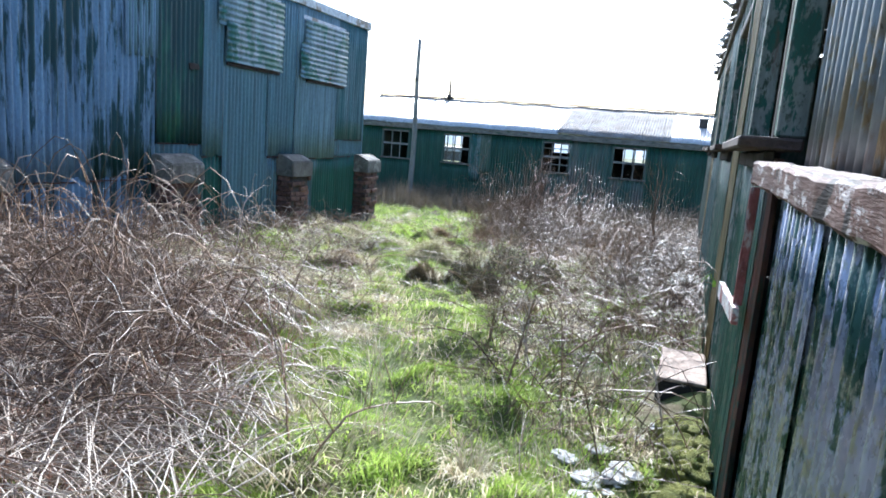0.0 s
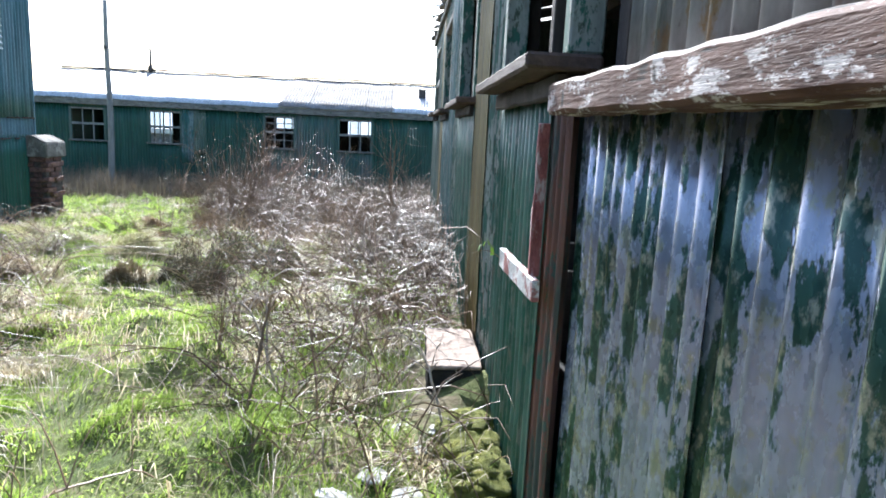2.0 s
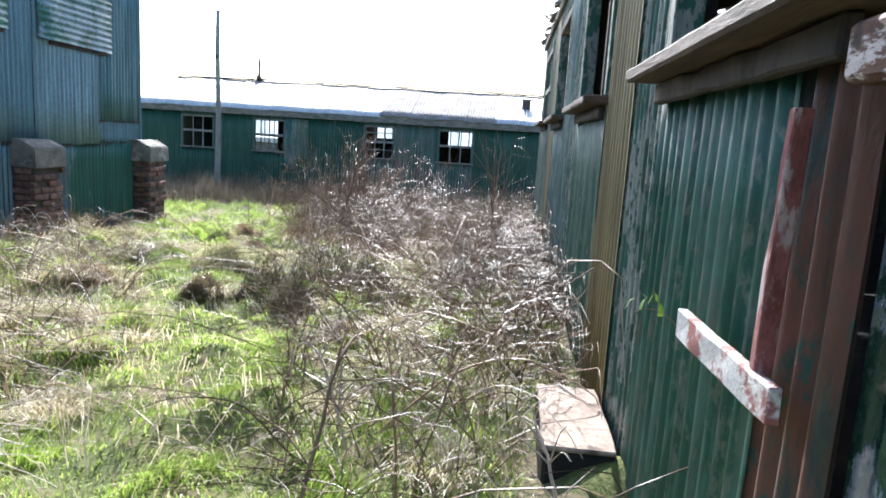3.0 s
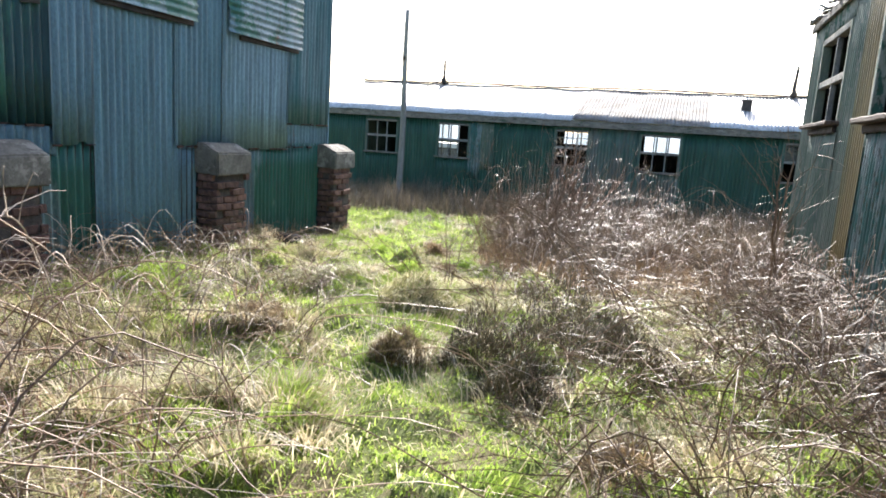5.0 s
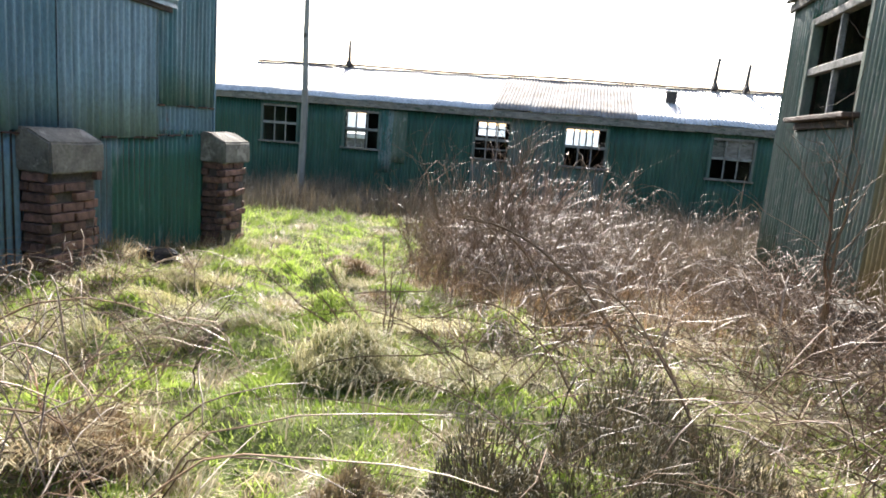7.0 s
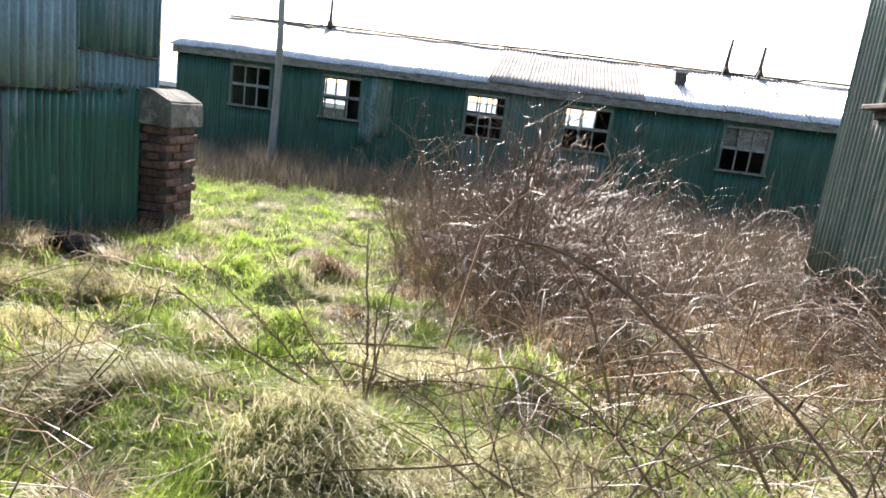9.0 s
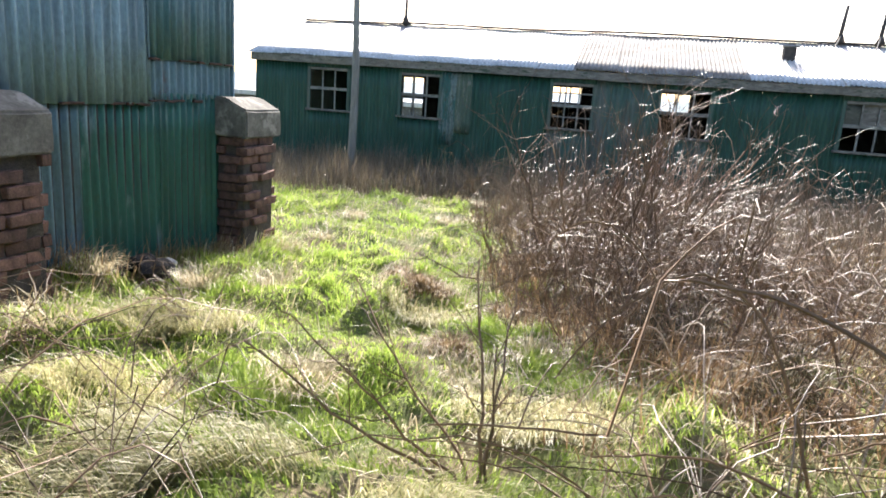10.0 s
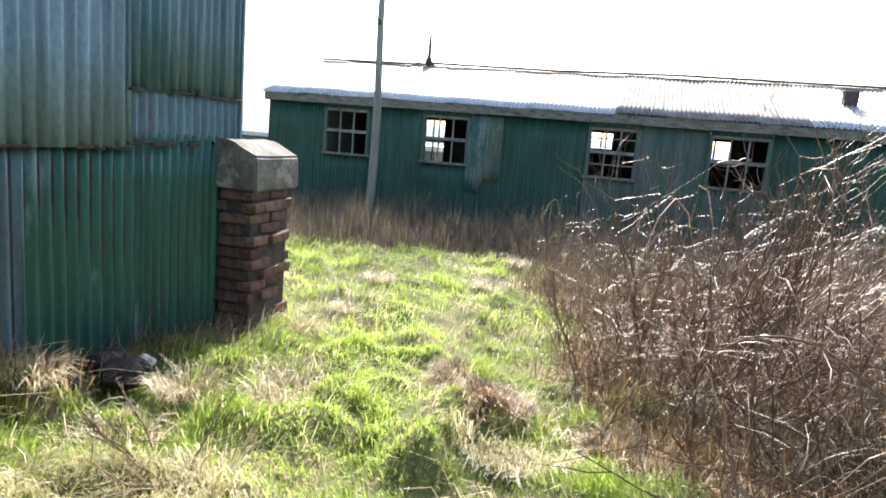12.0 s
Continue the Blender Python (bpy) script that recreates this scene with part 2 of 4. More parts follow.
def box_bm(x0, x1, y0, y1, z0, z1, bevel=0.006, rag=0.0, cuts=0, seed=0):
    bm = bmesh.new()
    bmesh.ops.create_cube(bm, size=1.0)
    bmesh.ops.scale(bm, vec=(x1 - x0, y1 - y0, z1 - z0), verts=bm.verts)
    bmesh.ops.translate(bm, vec=((x0 + x1) / 2, (y0 + y1) / 2, (z0 + z1) / 2), verts=bm.verts)
    if cuts:
        size = (x1 - x0, y1 - y0, z1 - z0)
        ax = size.index(max(size))
        es = [e for e in bm.edges if abs((e.verts[0].co - e.verts[1].co)[ax]) > size[ax] * 0.9]
        bmesh.ops.subdivide_edges(bm, edges=es, cuts=cuts)
    if bevel:
        bmesh.ops.bevel(bm, geom=[e for e in bm.edges if e.calc_face_angle(0) > 0.5], offset=bevel, segments=1, affect="EDGES")
    if rag:
        for v in bm.verts:
            v.co += noise.noise_vector(v.co * 9 + Vector((seed, 0, 0))) * rag
    return bm


def bar(name, a, b, w, h, material, parent=None, label="", rag=0.0):
    """A straight piece of timber from a to b."""
    a, b = Vector(a), Vector(b)
    d = b - a
    bm = box_bm(-w / 2, w / 2, -h / 2, h / 2, 0, d.length, min(w, h) * 0.12, 0, 4 if rag else 0)
    bm.transform(Matrix.Translation(a) @ d.to_track_quat("Z", "Y").to_matrix().to_4x4())
    if rag:
        for v in bm.verts:
            v.co += noise.noise_vector(v.co * 11) * rag
    return part(name, bm, material, parent, label)


PITCH, AMP = 0.0762, 0.0105


def sheet(name, origin, along, up, width, height, material, parent, label="", ragged=0.0, seed=0, wave=0.004, across=False, amp=AMP, pitch=PITCH):
    """One corrugated sheet: from origin, its width runs along, its height up; ridges run up, or along when across."""
    o, u, v = Vector(origin), Vector(along).normalized(), Vector(up).normalized()
    n = u.cross(v).normalized()
    if across:
        u, v, width, height = v, u, height, width
    k = max(8, int(round(width / pitch * 8)))
    rows = 5
    verts, faces = [], []
    for s in (0, 1):
        for j in range(rows + 1):
            f = j / rows
            for i in range(k + 1):
                a = width * i / k
                q = noise.noise(Vector((a * 7 + seed * 3.1, seed * 1.7, 0.3)))
                low = ragged * max(0.0, q + 0.15) if j == 0 else 0.0
                b = f * height + low
                d = amp * math.cos(2 * math.pi * a / pitch) + wave * noise.noise(Vector((a * 2 + seed, b * 1.5, seed * 0.37))) * 2 - s * 0.002
                verts.append(o + u * a + v * b + n * d)
    w = k + 1
    off = w * (rows + 1)
    for j in range(rows):
        for i in range(k):
            p = j * w + i
            faces.append((p, p + 1, p + w + 1, p + w))
            faces.append((off + p, off + p + w, off + p + w + 1, off + p + 1))
    for i in range(k):
        faces.append((i, off + i, off + i + 1, i + 1))
        p = rows * w + i
        faces.append((p, p + 1, off + p + 1, off + p))
    return mesh_ob(name, verts, faces, material, parent, label, True)


# grassy hummocks: x, y, radius, height
HUMMOCKS = ((-4.17, 10.2, 0.2, 0.10), (-5.05, 10.9, 0.28, 0.13), (-5.0, 12.4, 0.35, 0.12), (-5.5, 13.9, 0.4, 0.12), (-2.65, 7.55, 0.25, 0.15), (-3.6, 7.75, 0.26, 0.12),
            (-3.62, 10.3, 0.22, 0.12), (-3.85, 10.8, 0.25, 0.10), (-4.2, 8.05, 0.25, 0.10), (-3.2, 6.25, 0.28, 0.14), (-3.75, 9.2, 0.2, 0.08), (-4.6, 9.0, 0.25, 0.10), (-4.35, 11.6, 0.3, 0.11), (-2.2, 6.15, 0.2, 0.08))


def ground_z(x, y):
    ys = (-60, 0, 3, 5, 8, 10, 12, 16, 24, 60, 400, 3000)
    zs = (0.1, 0.02, 0.0, 0.0, -0.13, -0.28, -0.42, -0.52, -0.6, -1.2, -6, -25)
    z = float(np.interp(y, ys, zs))
    near = max(0.0, 1 - abs(y - 8) / 30)
    for a, b, r, h in HUMMOCKS:
        d2 = ((x - a) ** 2 + (y - b) ** 2) / (r * r)
        if d2 < 6:
            z += 0.72 * h * math.exp(-d2)
    z += 0.07 * max(0.0, min(1.0, (x + 2.2) / 2.5)) * near
    return z + near * (0.055 * noise.noise(Vector((x * 1.3, y * 1.3, 0))) + 0.24 * max(0.0, noise.noise(Vector((x * 2.3, y * 2.3, 5)))) ** 1.2 + 0.13 * max(0.0, noise.noise(Vector((x * 4.7, y * 4.7, 9)))) - 0.03)


# ---- ground ----
def grid_axis(lo, hi, step, far):
    mid = np.arange(lo, hi + 1e-6, step)
    out = [step * 1.6 ** i for i in range(1, 40)]
    left, right, s = [], [], 0
    for d in out:
        s += d
        if s > far:
            break
        left.append(lo - s)
        right.append(hi + s)
    return left[::-1] + list(mid) + right


gx, gy = grid_axis(-9, 4, 0.09, 3000), grid_axis(-3, 20, 0.09, 3000)
gv = [(x, y, ground_z(x, y)) for y in gy for x in gx]
gw = len(gx)
gf = [(j * gw + i, j * gw + i + 1, (j + 1) * gw + i + 1, (j + 1) * gw + i) for j in range(len(gy) - 1) for i in range(gw - 1)]
tagged(mesh_ob("ground", gv, gf, M_SOIL, smooth=True), "uneven turf and bare soil under rough grass", "ground", kind="structure")

# ---- left building ----
LX = -5.6
left = base("corrugated_building", -9, 3, 0, "tall old building clad in peeling blue and green corrugated iron", "building")
UPZ = (0, 0, 1)


def lsheet(y0, y1, z0, z1, mat, proud=0.0, ragged=0.02, seed=0, label=""):
    return sheet("corrugated_sheet", (LX + proud, y0, z0), (0, 1, 0), UPZ, y1 - y0, z1 - z0, mat, left, label, ragged, seed, 0.004, False, 0.0135)


part("core_wall", box_bm(LX - 0.14, LX - 0.03, -6, 11.2, -0.35, 3.15, 0), M_SHADEDIN, left)
part("end_wall", box_bm(-13, LX - 0.15, 11.1, 11.2, -0.6, 3.15, 0), M_GREEN, left)
part("back_wall", box_bm(-13.1, -13, -6, 11.2, -0.5, 3.15, 0), M_GREEN, left)
part("near_end_wall", box_bm(-13, LX - 0.15, -6.1, -6, -0.3, 3.15, 0), M_GREEN, left)
part("roof", box_bm(-13.3, LX - 0.02, -6.3, 11.22, 3.155, 3.24, 0.01), M_ROOFOLD, left)
for i in range(13):
    y0 = -6 + i * 0.78
    lsheet(y0, y0 + 0.80, 0.62 if y0 > 2 else 0.3, 3.15, M_MOTTLED, 0.003 * (i % 2), 0.12, i)
lsheet(4.12, 5.0, 0.62, 3.15, M_MOTTLED, 0.004, 0.14, 14)
lsheet(4.98, 6.16, 0.64, 3.15, M_MOTTLED, 0.0, 0.14, 15)
lsheet(5.7, 6.16, 1.98, 3.15, M_BLUE, 0.012, 0.05, 16)
lsheet(6.14, 6.92, 1.06, 3.15, M_GREEN, 0.002, 0.02, 17)
lsheet(6.05, 6.95, 0.80, 1.05, M_RUSTBLUE, -0.008, 0.06, 18)
lsheet(6.9, 7.32, 0.90, 3.15, M_BLUE, 0.010, 0.05, 19)
lsheet(7.3, 8.3, -0.3, 3.15, M_BLUE, 0.004, 0.0, 20)
lsheet(8.25, 8.96, 0.90, 3.15, M_BLUE, 0.010, 0.03, 21)
lsheet(8.94, 10.22, 0.87, 3.15, M_BLUE2, 0.016, 0.015, 22)
lsheet(10.2, 11.25, 1.18, 3.15, M_CORNER, 0.008, 0.03, 23)
lsheet(10.2, 11.25, 0.89, 1.22, M_RUSTBLUE, -0.004, 0.04, 24)
for a, b, m in ((-6, 3.6, M_GREEN), (3.6, 6.1, M_MOTTLED), (6.5, 7.32, M_LOWGREEN), (8.28, 9.3, M_BLUE), (9.28, 9.6, M_RUSTBLUE), (9.58, 10.35, M_LOWGREEN), (10.33, 11.22, M_LOWGREEN)):
    lsheet(a, b, -0.5, 0.95 if a > 6 else 0.8, m, -0.018, 0.0, int(a * 3 + 40))
part("corner_trim", box_bm(LX - 0.03, LX + 0.012, 11.235, 11.26, 0.9, 3.16, 0.003), M_BLUE, left)
part("fascia", box_bm(LX - 0.05, LX + 0.045, -6.2, 11.3, 3.155, 3.29, 0.008, 0.008, 40), M_TRIM, left, "flaking pale blue fascia board")


def shutter(y0, y1, z0, z1, split, lean):
    s = part("window_shutter", box_bm(LX + 0.012, LX + 0.03, y0 + 0.06, y1 - 0.05, z1 + 0.0, z1 + 0.06, 0.004), M_TRIM, left, "window boarded with horizontal corrugated iron")
    for k, (a, b, d, e) in enumerate(split):
        sheet("shutter_sheet", (LX + 0.045 + lean * (1 - k) * 0.6 + 0.02 * k, y0 + d, a), (0, y1 - e - y0 - d, 0.03 * (k - 0.3)), (-lean * 0.12, 0, 1), y1 - e - y0 - d, b - a, M_SHUT, s, "", 0.05, 60 + k + int(y0), 0.012, True)
    part("bottom_batten", box_bm(LX + 0.02, LX + 0.05, y0 + 0.2, y1 - 0.05, z0 - 0.05, z0, 0.004, 0.006, 6), M_DARKWOOD, s)


shutter(7.13, 8.54, 2.12, 3.03, ((2.12, 2.62, 0.13, 0.03), (2.55, 3.04, 0.0, 0.0)), 0.06)
shutter(9.03, 10.44, 2.1, 2.97, ((2.10, 2.62, -0.05, 0.03), (2.56, 2.97, 0.08, 0.0)), 0.06)
# dark ragged patch on the sheet stands in for the shade in a tear
for y, z, dy in ((6.66, 1.98, 0.16),):
    part("hole_shade_patch", box_bm(LX + 0.012, LX + 0.03, y, y + dy, z - 0.03, z + 0.04, 0.004, 0.02, 5), M_DARKWOOD, left)

# rusted torn edges along the sheet laps
rnd = random.Random(21)
for z, a, b in ((0.905, 6.9, 7.3), (0.90, 8.2, 8.95), (0.875, 8.95, 10.2), (0.90, 10.2, 11.2), (1.19, 10.2, 11.2), (1.06, 6.15, 6.9), (0.66, 4.2, 6.1)):
    y = a
    while y < b - 0.05:
        w = rnd.uniform(0.05, 0.22)
        if rnd.random() < 0.75:
            part("rusted_edge", box_bm(LX + 0.012, LX + 0.032, y, min(y + w, b), z - rnd.uniform(0.004, 0.016), z + rnd.uniform(0.002, 0.008), 0.002, 0.008, 7), M_RUSTY, left)
        y += w + rnd.uniform(0, 0.06)
# brick buttresses
bm = bmesh.new()
bmesh.ops.create_cube(bm, size=1.0)
bmesh.ops.scale(bm, vec=(0.104, 0.212, 0.064), verts=bm.verts)
bmesh.ops.bevel(bm, geom=list(bm.edges), offset=0.006, segments=1, affect="EDGES")
for v in bm.verts:
    v.co += noise.noise_vector(v.co * 22) * 0.011
BRICK = bpy.data.meshes.new("brick")
bm.to_mesh(BRICK)
bm.free()
BRICK.materials.append(M_BRICK)
PX1 = -5.33


def buttress(y0, y1, zb):
    b = base("brick_buttress", (LX + PX1) / 2, (y0 + y1) / 2, zb, "crumbling red brick buttress with a sloping concrete cap", "buttress", group="buttresses along the wall")
    part("core", box_bm(LX - 0.02, PX1 - 0.035, y0 + 0.035, y1 - 0.035, zb - 0.3, 0.64, 0.01, 0.012, 6), M_MORTAR, b)
    bm = bmesh.new()
    prof = ((LX - 0.02, 0.63), (PX1 + 0.02, 0.62), (PX1 + 0.015, 0.845), (LX + 0.1, 0.935), (LX - 0.02, 0.945))
    rows = [[bm.verts.new((x, y, z)) for x, z in prof] for y in (y0 - 0.02, y1 + 0.02)]
    for i in range(5):
        j = (i + 1) % 5
        bm.faces.new((rows[0][i], rows[0][j], rows[1][j], rows[1][i]))
    bm.faces.new(rows[0][::-1])
    bm.faces.new(rows[1])
    bmesh.ops.recalc_face_normals(bm, faces=bm.faces)
    bmesh.ops.bevel(bm, geom=list(bm.edges), offset=0.014, segments=2, affect="EDGES")
    bmesh.ops.subdivide_edges(bm, edges=bm.edges, cuts=2, use_grid_fill=True)
    for v in bm.verts:
        v.co += noise.noise_vector(v.co * 8) * 0.008
    part("cap", bm, M_CONC, b, "weathered concrete cap")
    rnd = random.Random(int(y0 * 10))
    z, row = 0.588, 0
    while z > zb - 0.15:
        n, shift = (y1 - y0) / 0.225, (row % 2) * 0.11
        y = y0 + 0.01 - shift
        while y < y1 - 0.02:
            a, c = max(y, y0), min(y + 0.212, y1)
            if c - a > 0.05 and rnd.random() > 0.2:
                o = new("brick", BRICK)
                o.location = (PX1 - 0.052 + rnd.uniform(-0.045, 0.012), (a + c) / 2, z)
                o.scale = (1, (c - a) / 0.212, 1)
                o.rotation_euler = (rnd.uniform(-.06, .06), rnd.uniform(-.08, .08), rnd.uniform(-.09, .09))
                attach(o, b)
            y += 0.225
        for side in (y0 + 0.052, y1 - 0.052):
            x = LX + (0.02 if row % 2 else 0.12)
            while x < PX1 - 0.1:
                if rnd.random() > 0.06:
                    o = new("brick", BRICK)
                    o.location = (x - 0.01, side + rnd.uniform(-0.004, 0.012) * (1 if side < (y0 + y1) / 2 else -1), z)
                    o.scale = (1, 0.9 if row % 2 == 0 else 0.5, 1)
                    o.rotation_euler = (rnd.uniform(-.03, .03), rnd.uniform(-.04, .04), radians(90) + rnd.uniform(-.05, .05))
                    attach(o, b)
                x += 0.215 if row % 2 == 0 else 0.11
        z -= 0.0755
        row += 1


for y0 in (1.25, 3.68, 6.12, 8.58, 11.02):
    buttress(y0, y0 + 0.52, min(ground_z(LX + 0.2, y0), ground_z(LX + 0.2, y0 + 0.5)))

# ---- right hut ----
RX = 0.42
hut_r = base("corrugated_hut", 3, 4, 0, "derelict hut of flaking green corrugated iron with empty windows", "hut")


def rsheet(y0, y1, z0, z1, mat, proud=0.0, ragged=0.0, seed=0, label=""):
    return sheet("corrugated_sheet", (RX - proud, y1, z0), (0, -1, 0), UPZ, y1 - y0, z1 - z0, mat, hut_r, label, ragged, seed)


TOPR = 2.74
for y0, y1, m in ((-4, -2.2, M_PEEL), (-2.25, -0.4, M_PEEL), (-0.42, 0.9, M_PEEL), (0.88, 1.72, M_PEEL), (1.70, 2.46, M_PEEL)):
    sheet("corrugated_sheet", (RX + 0.036 - 0.002 * (int(y0 * 7) % 2), y1, -0.2), (0, -1, 0), UPZ, y1 - y0, 1.56, m, hut_r, "", 0, int(y0 * 5), 0.004, False, 0.010, 0.069)
for y0, y1 in ((-4, -1.5), (-1.52, 0.3), (0.28, 1.2), (1.18, 2.2)):
    rsheet(y0, y1, 1.36, TOPR, M_PEELUP, -0.045 + 0.002 * (int(y0 * 7) % 2), 0, int(y0 * 5) + 3)
rsheet(2.44, 2.74, -0.2, 1.42, M_RUST, -0.004, 0, 71, "rusted strip")
rsheet(2.72, 3.72, -0.2, 1.44, M_RGREEN, 0.0, 0, 72)
rsheet(3.70, 4.2, -0.2, TOPR, M_FLAKE, 0.006, 0, 73, "flaking panel")
rsheet(4.18, 4.72, 0.02, TOPR, M_OCHRE, 0.012, 0.08, 74, "ochre stained strip")
rsheet(4.70, 5.02, -0.2, TOPR, M_OCHRE, 0.0, 0, 75)
rsheet(4.98, 6.36, -0.2, 1.44, M_RGREEN, 0.004, 0, 76)
rsheet(6.34, 6.95, -0.2, TOPR, M_FLAKE, 0.0, 0, 77)
rsheet(6.93, 7.56, -0.2, TOPR, M_TEAL, 0.006, 0, 78)
rsheet(7.54, 8.98, -0.2, 1.44, M_TEAL, 0.0, 0, 79)
rsheet(8.96, 9.5, 0.0, TOPR, M_OCHRE, 0.006, 0.05, 80)
rsheet(9.48, 10.08, -0.2, TOPR, M_PALEG, 0.0, 0, 81)
rsheet(10.06, 11.52, 0.05, 1.46, M_PALEG, 0.004, 0.05, 82)
rsheet(11.5, 12.15, 0.0, TOPR, M_PALEG, 0.002, 0.05, 83)
for a, b in ((2.44, 3.72), (4.98, 6.36), (7.54, 8.98), (10.06, 11.52)):
    rsheet(a, b, 2.46, TOPR, M_FLAKE, 0.0, 0, int(a * 9))
part("far_end_wall", box_bm(RX + 0.03, 6, 12.08, 12.16, -0.4, 2.74, 0), M_PALEG, hut_r)
bm = bmesh.new()
tri = [[bm.verts.new((x, y, z)) for x, z in ((RX + 0.03, 2.74), (6.0, 2.74), (6.0, 3.24), (3.1, 3.36))] for y in (12.08, 12.16)]
bm.faces.new(tri[0][::-1])
bm.faces.new(tri[1])
for i in range(4):
    bm.faces.new((tri[0][i], tri[0][(i + 1) % 4], tri[1][(i + 1) % 4], tri[1][i]))
part("gable", bm, M_PALEG, hut_r)
part("near_end_wall", box_bm(RX + 0.03, 6, -4.1, -4, -0.4, 3.0, 0), M_PALEG, hut_r)
part("back_wall", box_bm(6, 6.1, -4, 12, -0.4, 3.25, 0), M_PALEG, hut_r)
# floor coloured with the indoor shade seen through the empty windows
part("inner_floor", box_bm(RX + 0.1, 5.9, -3.9, 12, -0.1, 0.25, 0), M_SHADEDIN, hut_r)
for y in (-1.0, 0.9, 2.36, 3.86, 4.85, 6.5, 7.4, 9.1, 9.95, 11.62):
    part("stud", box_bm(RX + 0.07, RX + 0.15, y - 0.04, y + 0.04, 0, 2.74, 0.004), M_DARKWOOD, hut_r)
# roof: two slopes, ragged along the eave
for k in range(22):
    y0 = -4.2 + k * 0.76
    sheet("roof_sheet", (RX - 0.10 + 0.03 * noise.noise(Vector((k * 1.9, 0, 0))), min(y0 + 0.79, 12.3), TOPR + 0.0 + 0.012 * (k % 2)), (0, -1, 0), (3.0, 0, 0.75), 0.79 if y0 + 0.79 < 12.3 else 12.3 - y0, 3.0, M_ROOFOLD, hut_r, "", 0.16, 90 + k, 0.012)
part("far_roof_slope", box_bm(3.0, 6.3, -4.2, 12.3, 3.22, 3.42, 0), M_ROOFOLD, hut_r)
part("eave_board", box_bm(RX - 0.05, RX - 0.012, -4.1, 12.2, TOPR - 0.10, TOPR - 0.012, 0.006, 0.012, 40), M_FASCIA, hut_r)
rnd = random.Random(8)
for k in range(46):
    y = 3.5 + k * 0.19 + rnd.uniform(-0.06, 0.06)
    x = RX - 0.10 + rnd.uniform(-0.05, 0.04)
    bar("broken_roof_piece", (x + 0.06, y, TOPR + 0.02), (x - rnd.uniform(0.0, 0.06), y + rnd.uniform(-0.1, 0.1), TOPR + rnd.uniform(-0.06, 0.08)), rnd.uniform(0.02, 0.07), 0.01, M_ROOF if k % 4 else M_FASCIA, hut_r)


def right_window(y0, y1, sill_z, glazed):
    w = part("window_frame", box_bm(RX - 0.02, RX + 0.07, y0, y0 + 0.07, sill_z, 2.46, 0.006), M_FLAKE if not glazed else M_PALEG, hut_r, "empty window with weathered sill")
    part("jamb", box_bm(RX - 0.02, RX + 0.07, y1 - 0.07, y1, sill_z, 2.46, 0.006), M_FLAKE if not glazed else M_PALEG, w)
    part("head", box_bm(RX - 0.02, RX + 0.07, y0 + 0.07, y1 - 0.07, 2.39, 2.46, 0.006), M_FRAME, w)
    part("sill", box_bm(RX - 0.13, RX + 0.06, y0 - 0.04, y1 + 0.02, sill_z - 0.045, sill_z - 0.003, 0.008, 0.006, 12), M_SILL, w, "bare split wooden sill")
    # strip below the sill, coloured dark for the shade on its underside
    part("shaded_apron", box_bm(RX - 0.045, RX - 0.012, y0 + 0.03, y1 - 0.03, sill_z - 0.11, sill_z - 0.05, 0.006, 0.012, 10), M_DARKWOOD, w)
    ym = (y0 + y1) / 2
    if glazed:
        part("mullion", box_bm(RX + 0.0, RX + 0.05, ym - 0.018, ym + 0.018, sill_z, 2.39, 0.004), M_FRAME, w)
        part("transom", box_bm(RX - 0.01, RX + 0.06, y0 + 0.07, y1 - 0.07, 1.93, 2.0, 0.006), M_FRAME, w)
    else:
        part("mullion", box_bm(RX + 0.0, RX + 0.05, y0 + 0.3, y0 + 0.35, sill_z, 2.39, 0.004), M_DARKWOOD, w)


right_window(2.50, 3.72, 1.49, False)
right_window(5.0, 6.34, 1.50, False)
right_window(7.56, 8.96, 1.51, False)
right_window(10.08, 11.5, 1.54, True)
bm = box_bm(0.338, RX + 0.03, -2.5, 2.42, 1.335, 1.408, 0.008, 0.007, 130)
for v in bm.verts:
    v.co.z -= 0.012 * min(1.0, max(0.0, (2.42 - v.co.y) / 1.2))
part("beam", bm, M_BEAM, hut_r, "thick split brown beam with flaking white paint")
bar("red_batten", (0.374, 2.62, 0.895), (0.374, 2.60, 1.318), 0.03, 0.024, M_REDWOOD, hut_r, "red batten with flaking white paint", 0.004)
bar("broken_board", (0.338, 2.96, 0.880), (0.368, 2.53, 0.868), 0.022, 0.06, M_WHITEWOOD, hut_r, "broken white board with red stains", 0.005)

# ---- far hut ----
FY = 19.4
hut_f = base("long_hut", 2, 22, -0.6, "long low derelict hut of green corrugated iron, pale roof", "hut")
WINS = ((-9.06, -8.10), (-7.02, -6.10), (-3.95, -3.08), (-1.95, -0.98), (1.10, 2.02), (4.3, 5.2), (7.4, 8.3))
WZ0, WZ1 = 0.62, 1.47
edges = [-10.3]
for a, b in WINS:
    edges += [a, b]
edges.append(14.0)
for i in range(0, len(edges), 2):
    x = edges[i]
    while x < edges[i + 1] - 0.02:
        x2 = min(x + 0.78, edges[i + 1])
        if edges[i + 1] - x2 < 0.2:
            x2 = edges[i + 1]
        mid = (x + x2) / 2
        sheet("corrugated_sheet", (x, FY - 0.003 * (int(x * 5) % 2), -0.9), (1, 0, 0), UPZ, x2 - x, 2.5, M_HUTOLD if -4.0 < mid < -0.85 else M_HUT, hut_f, "", 0, int(x * 7), 0.006)
        x = x2
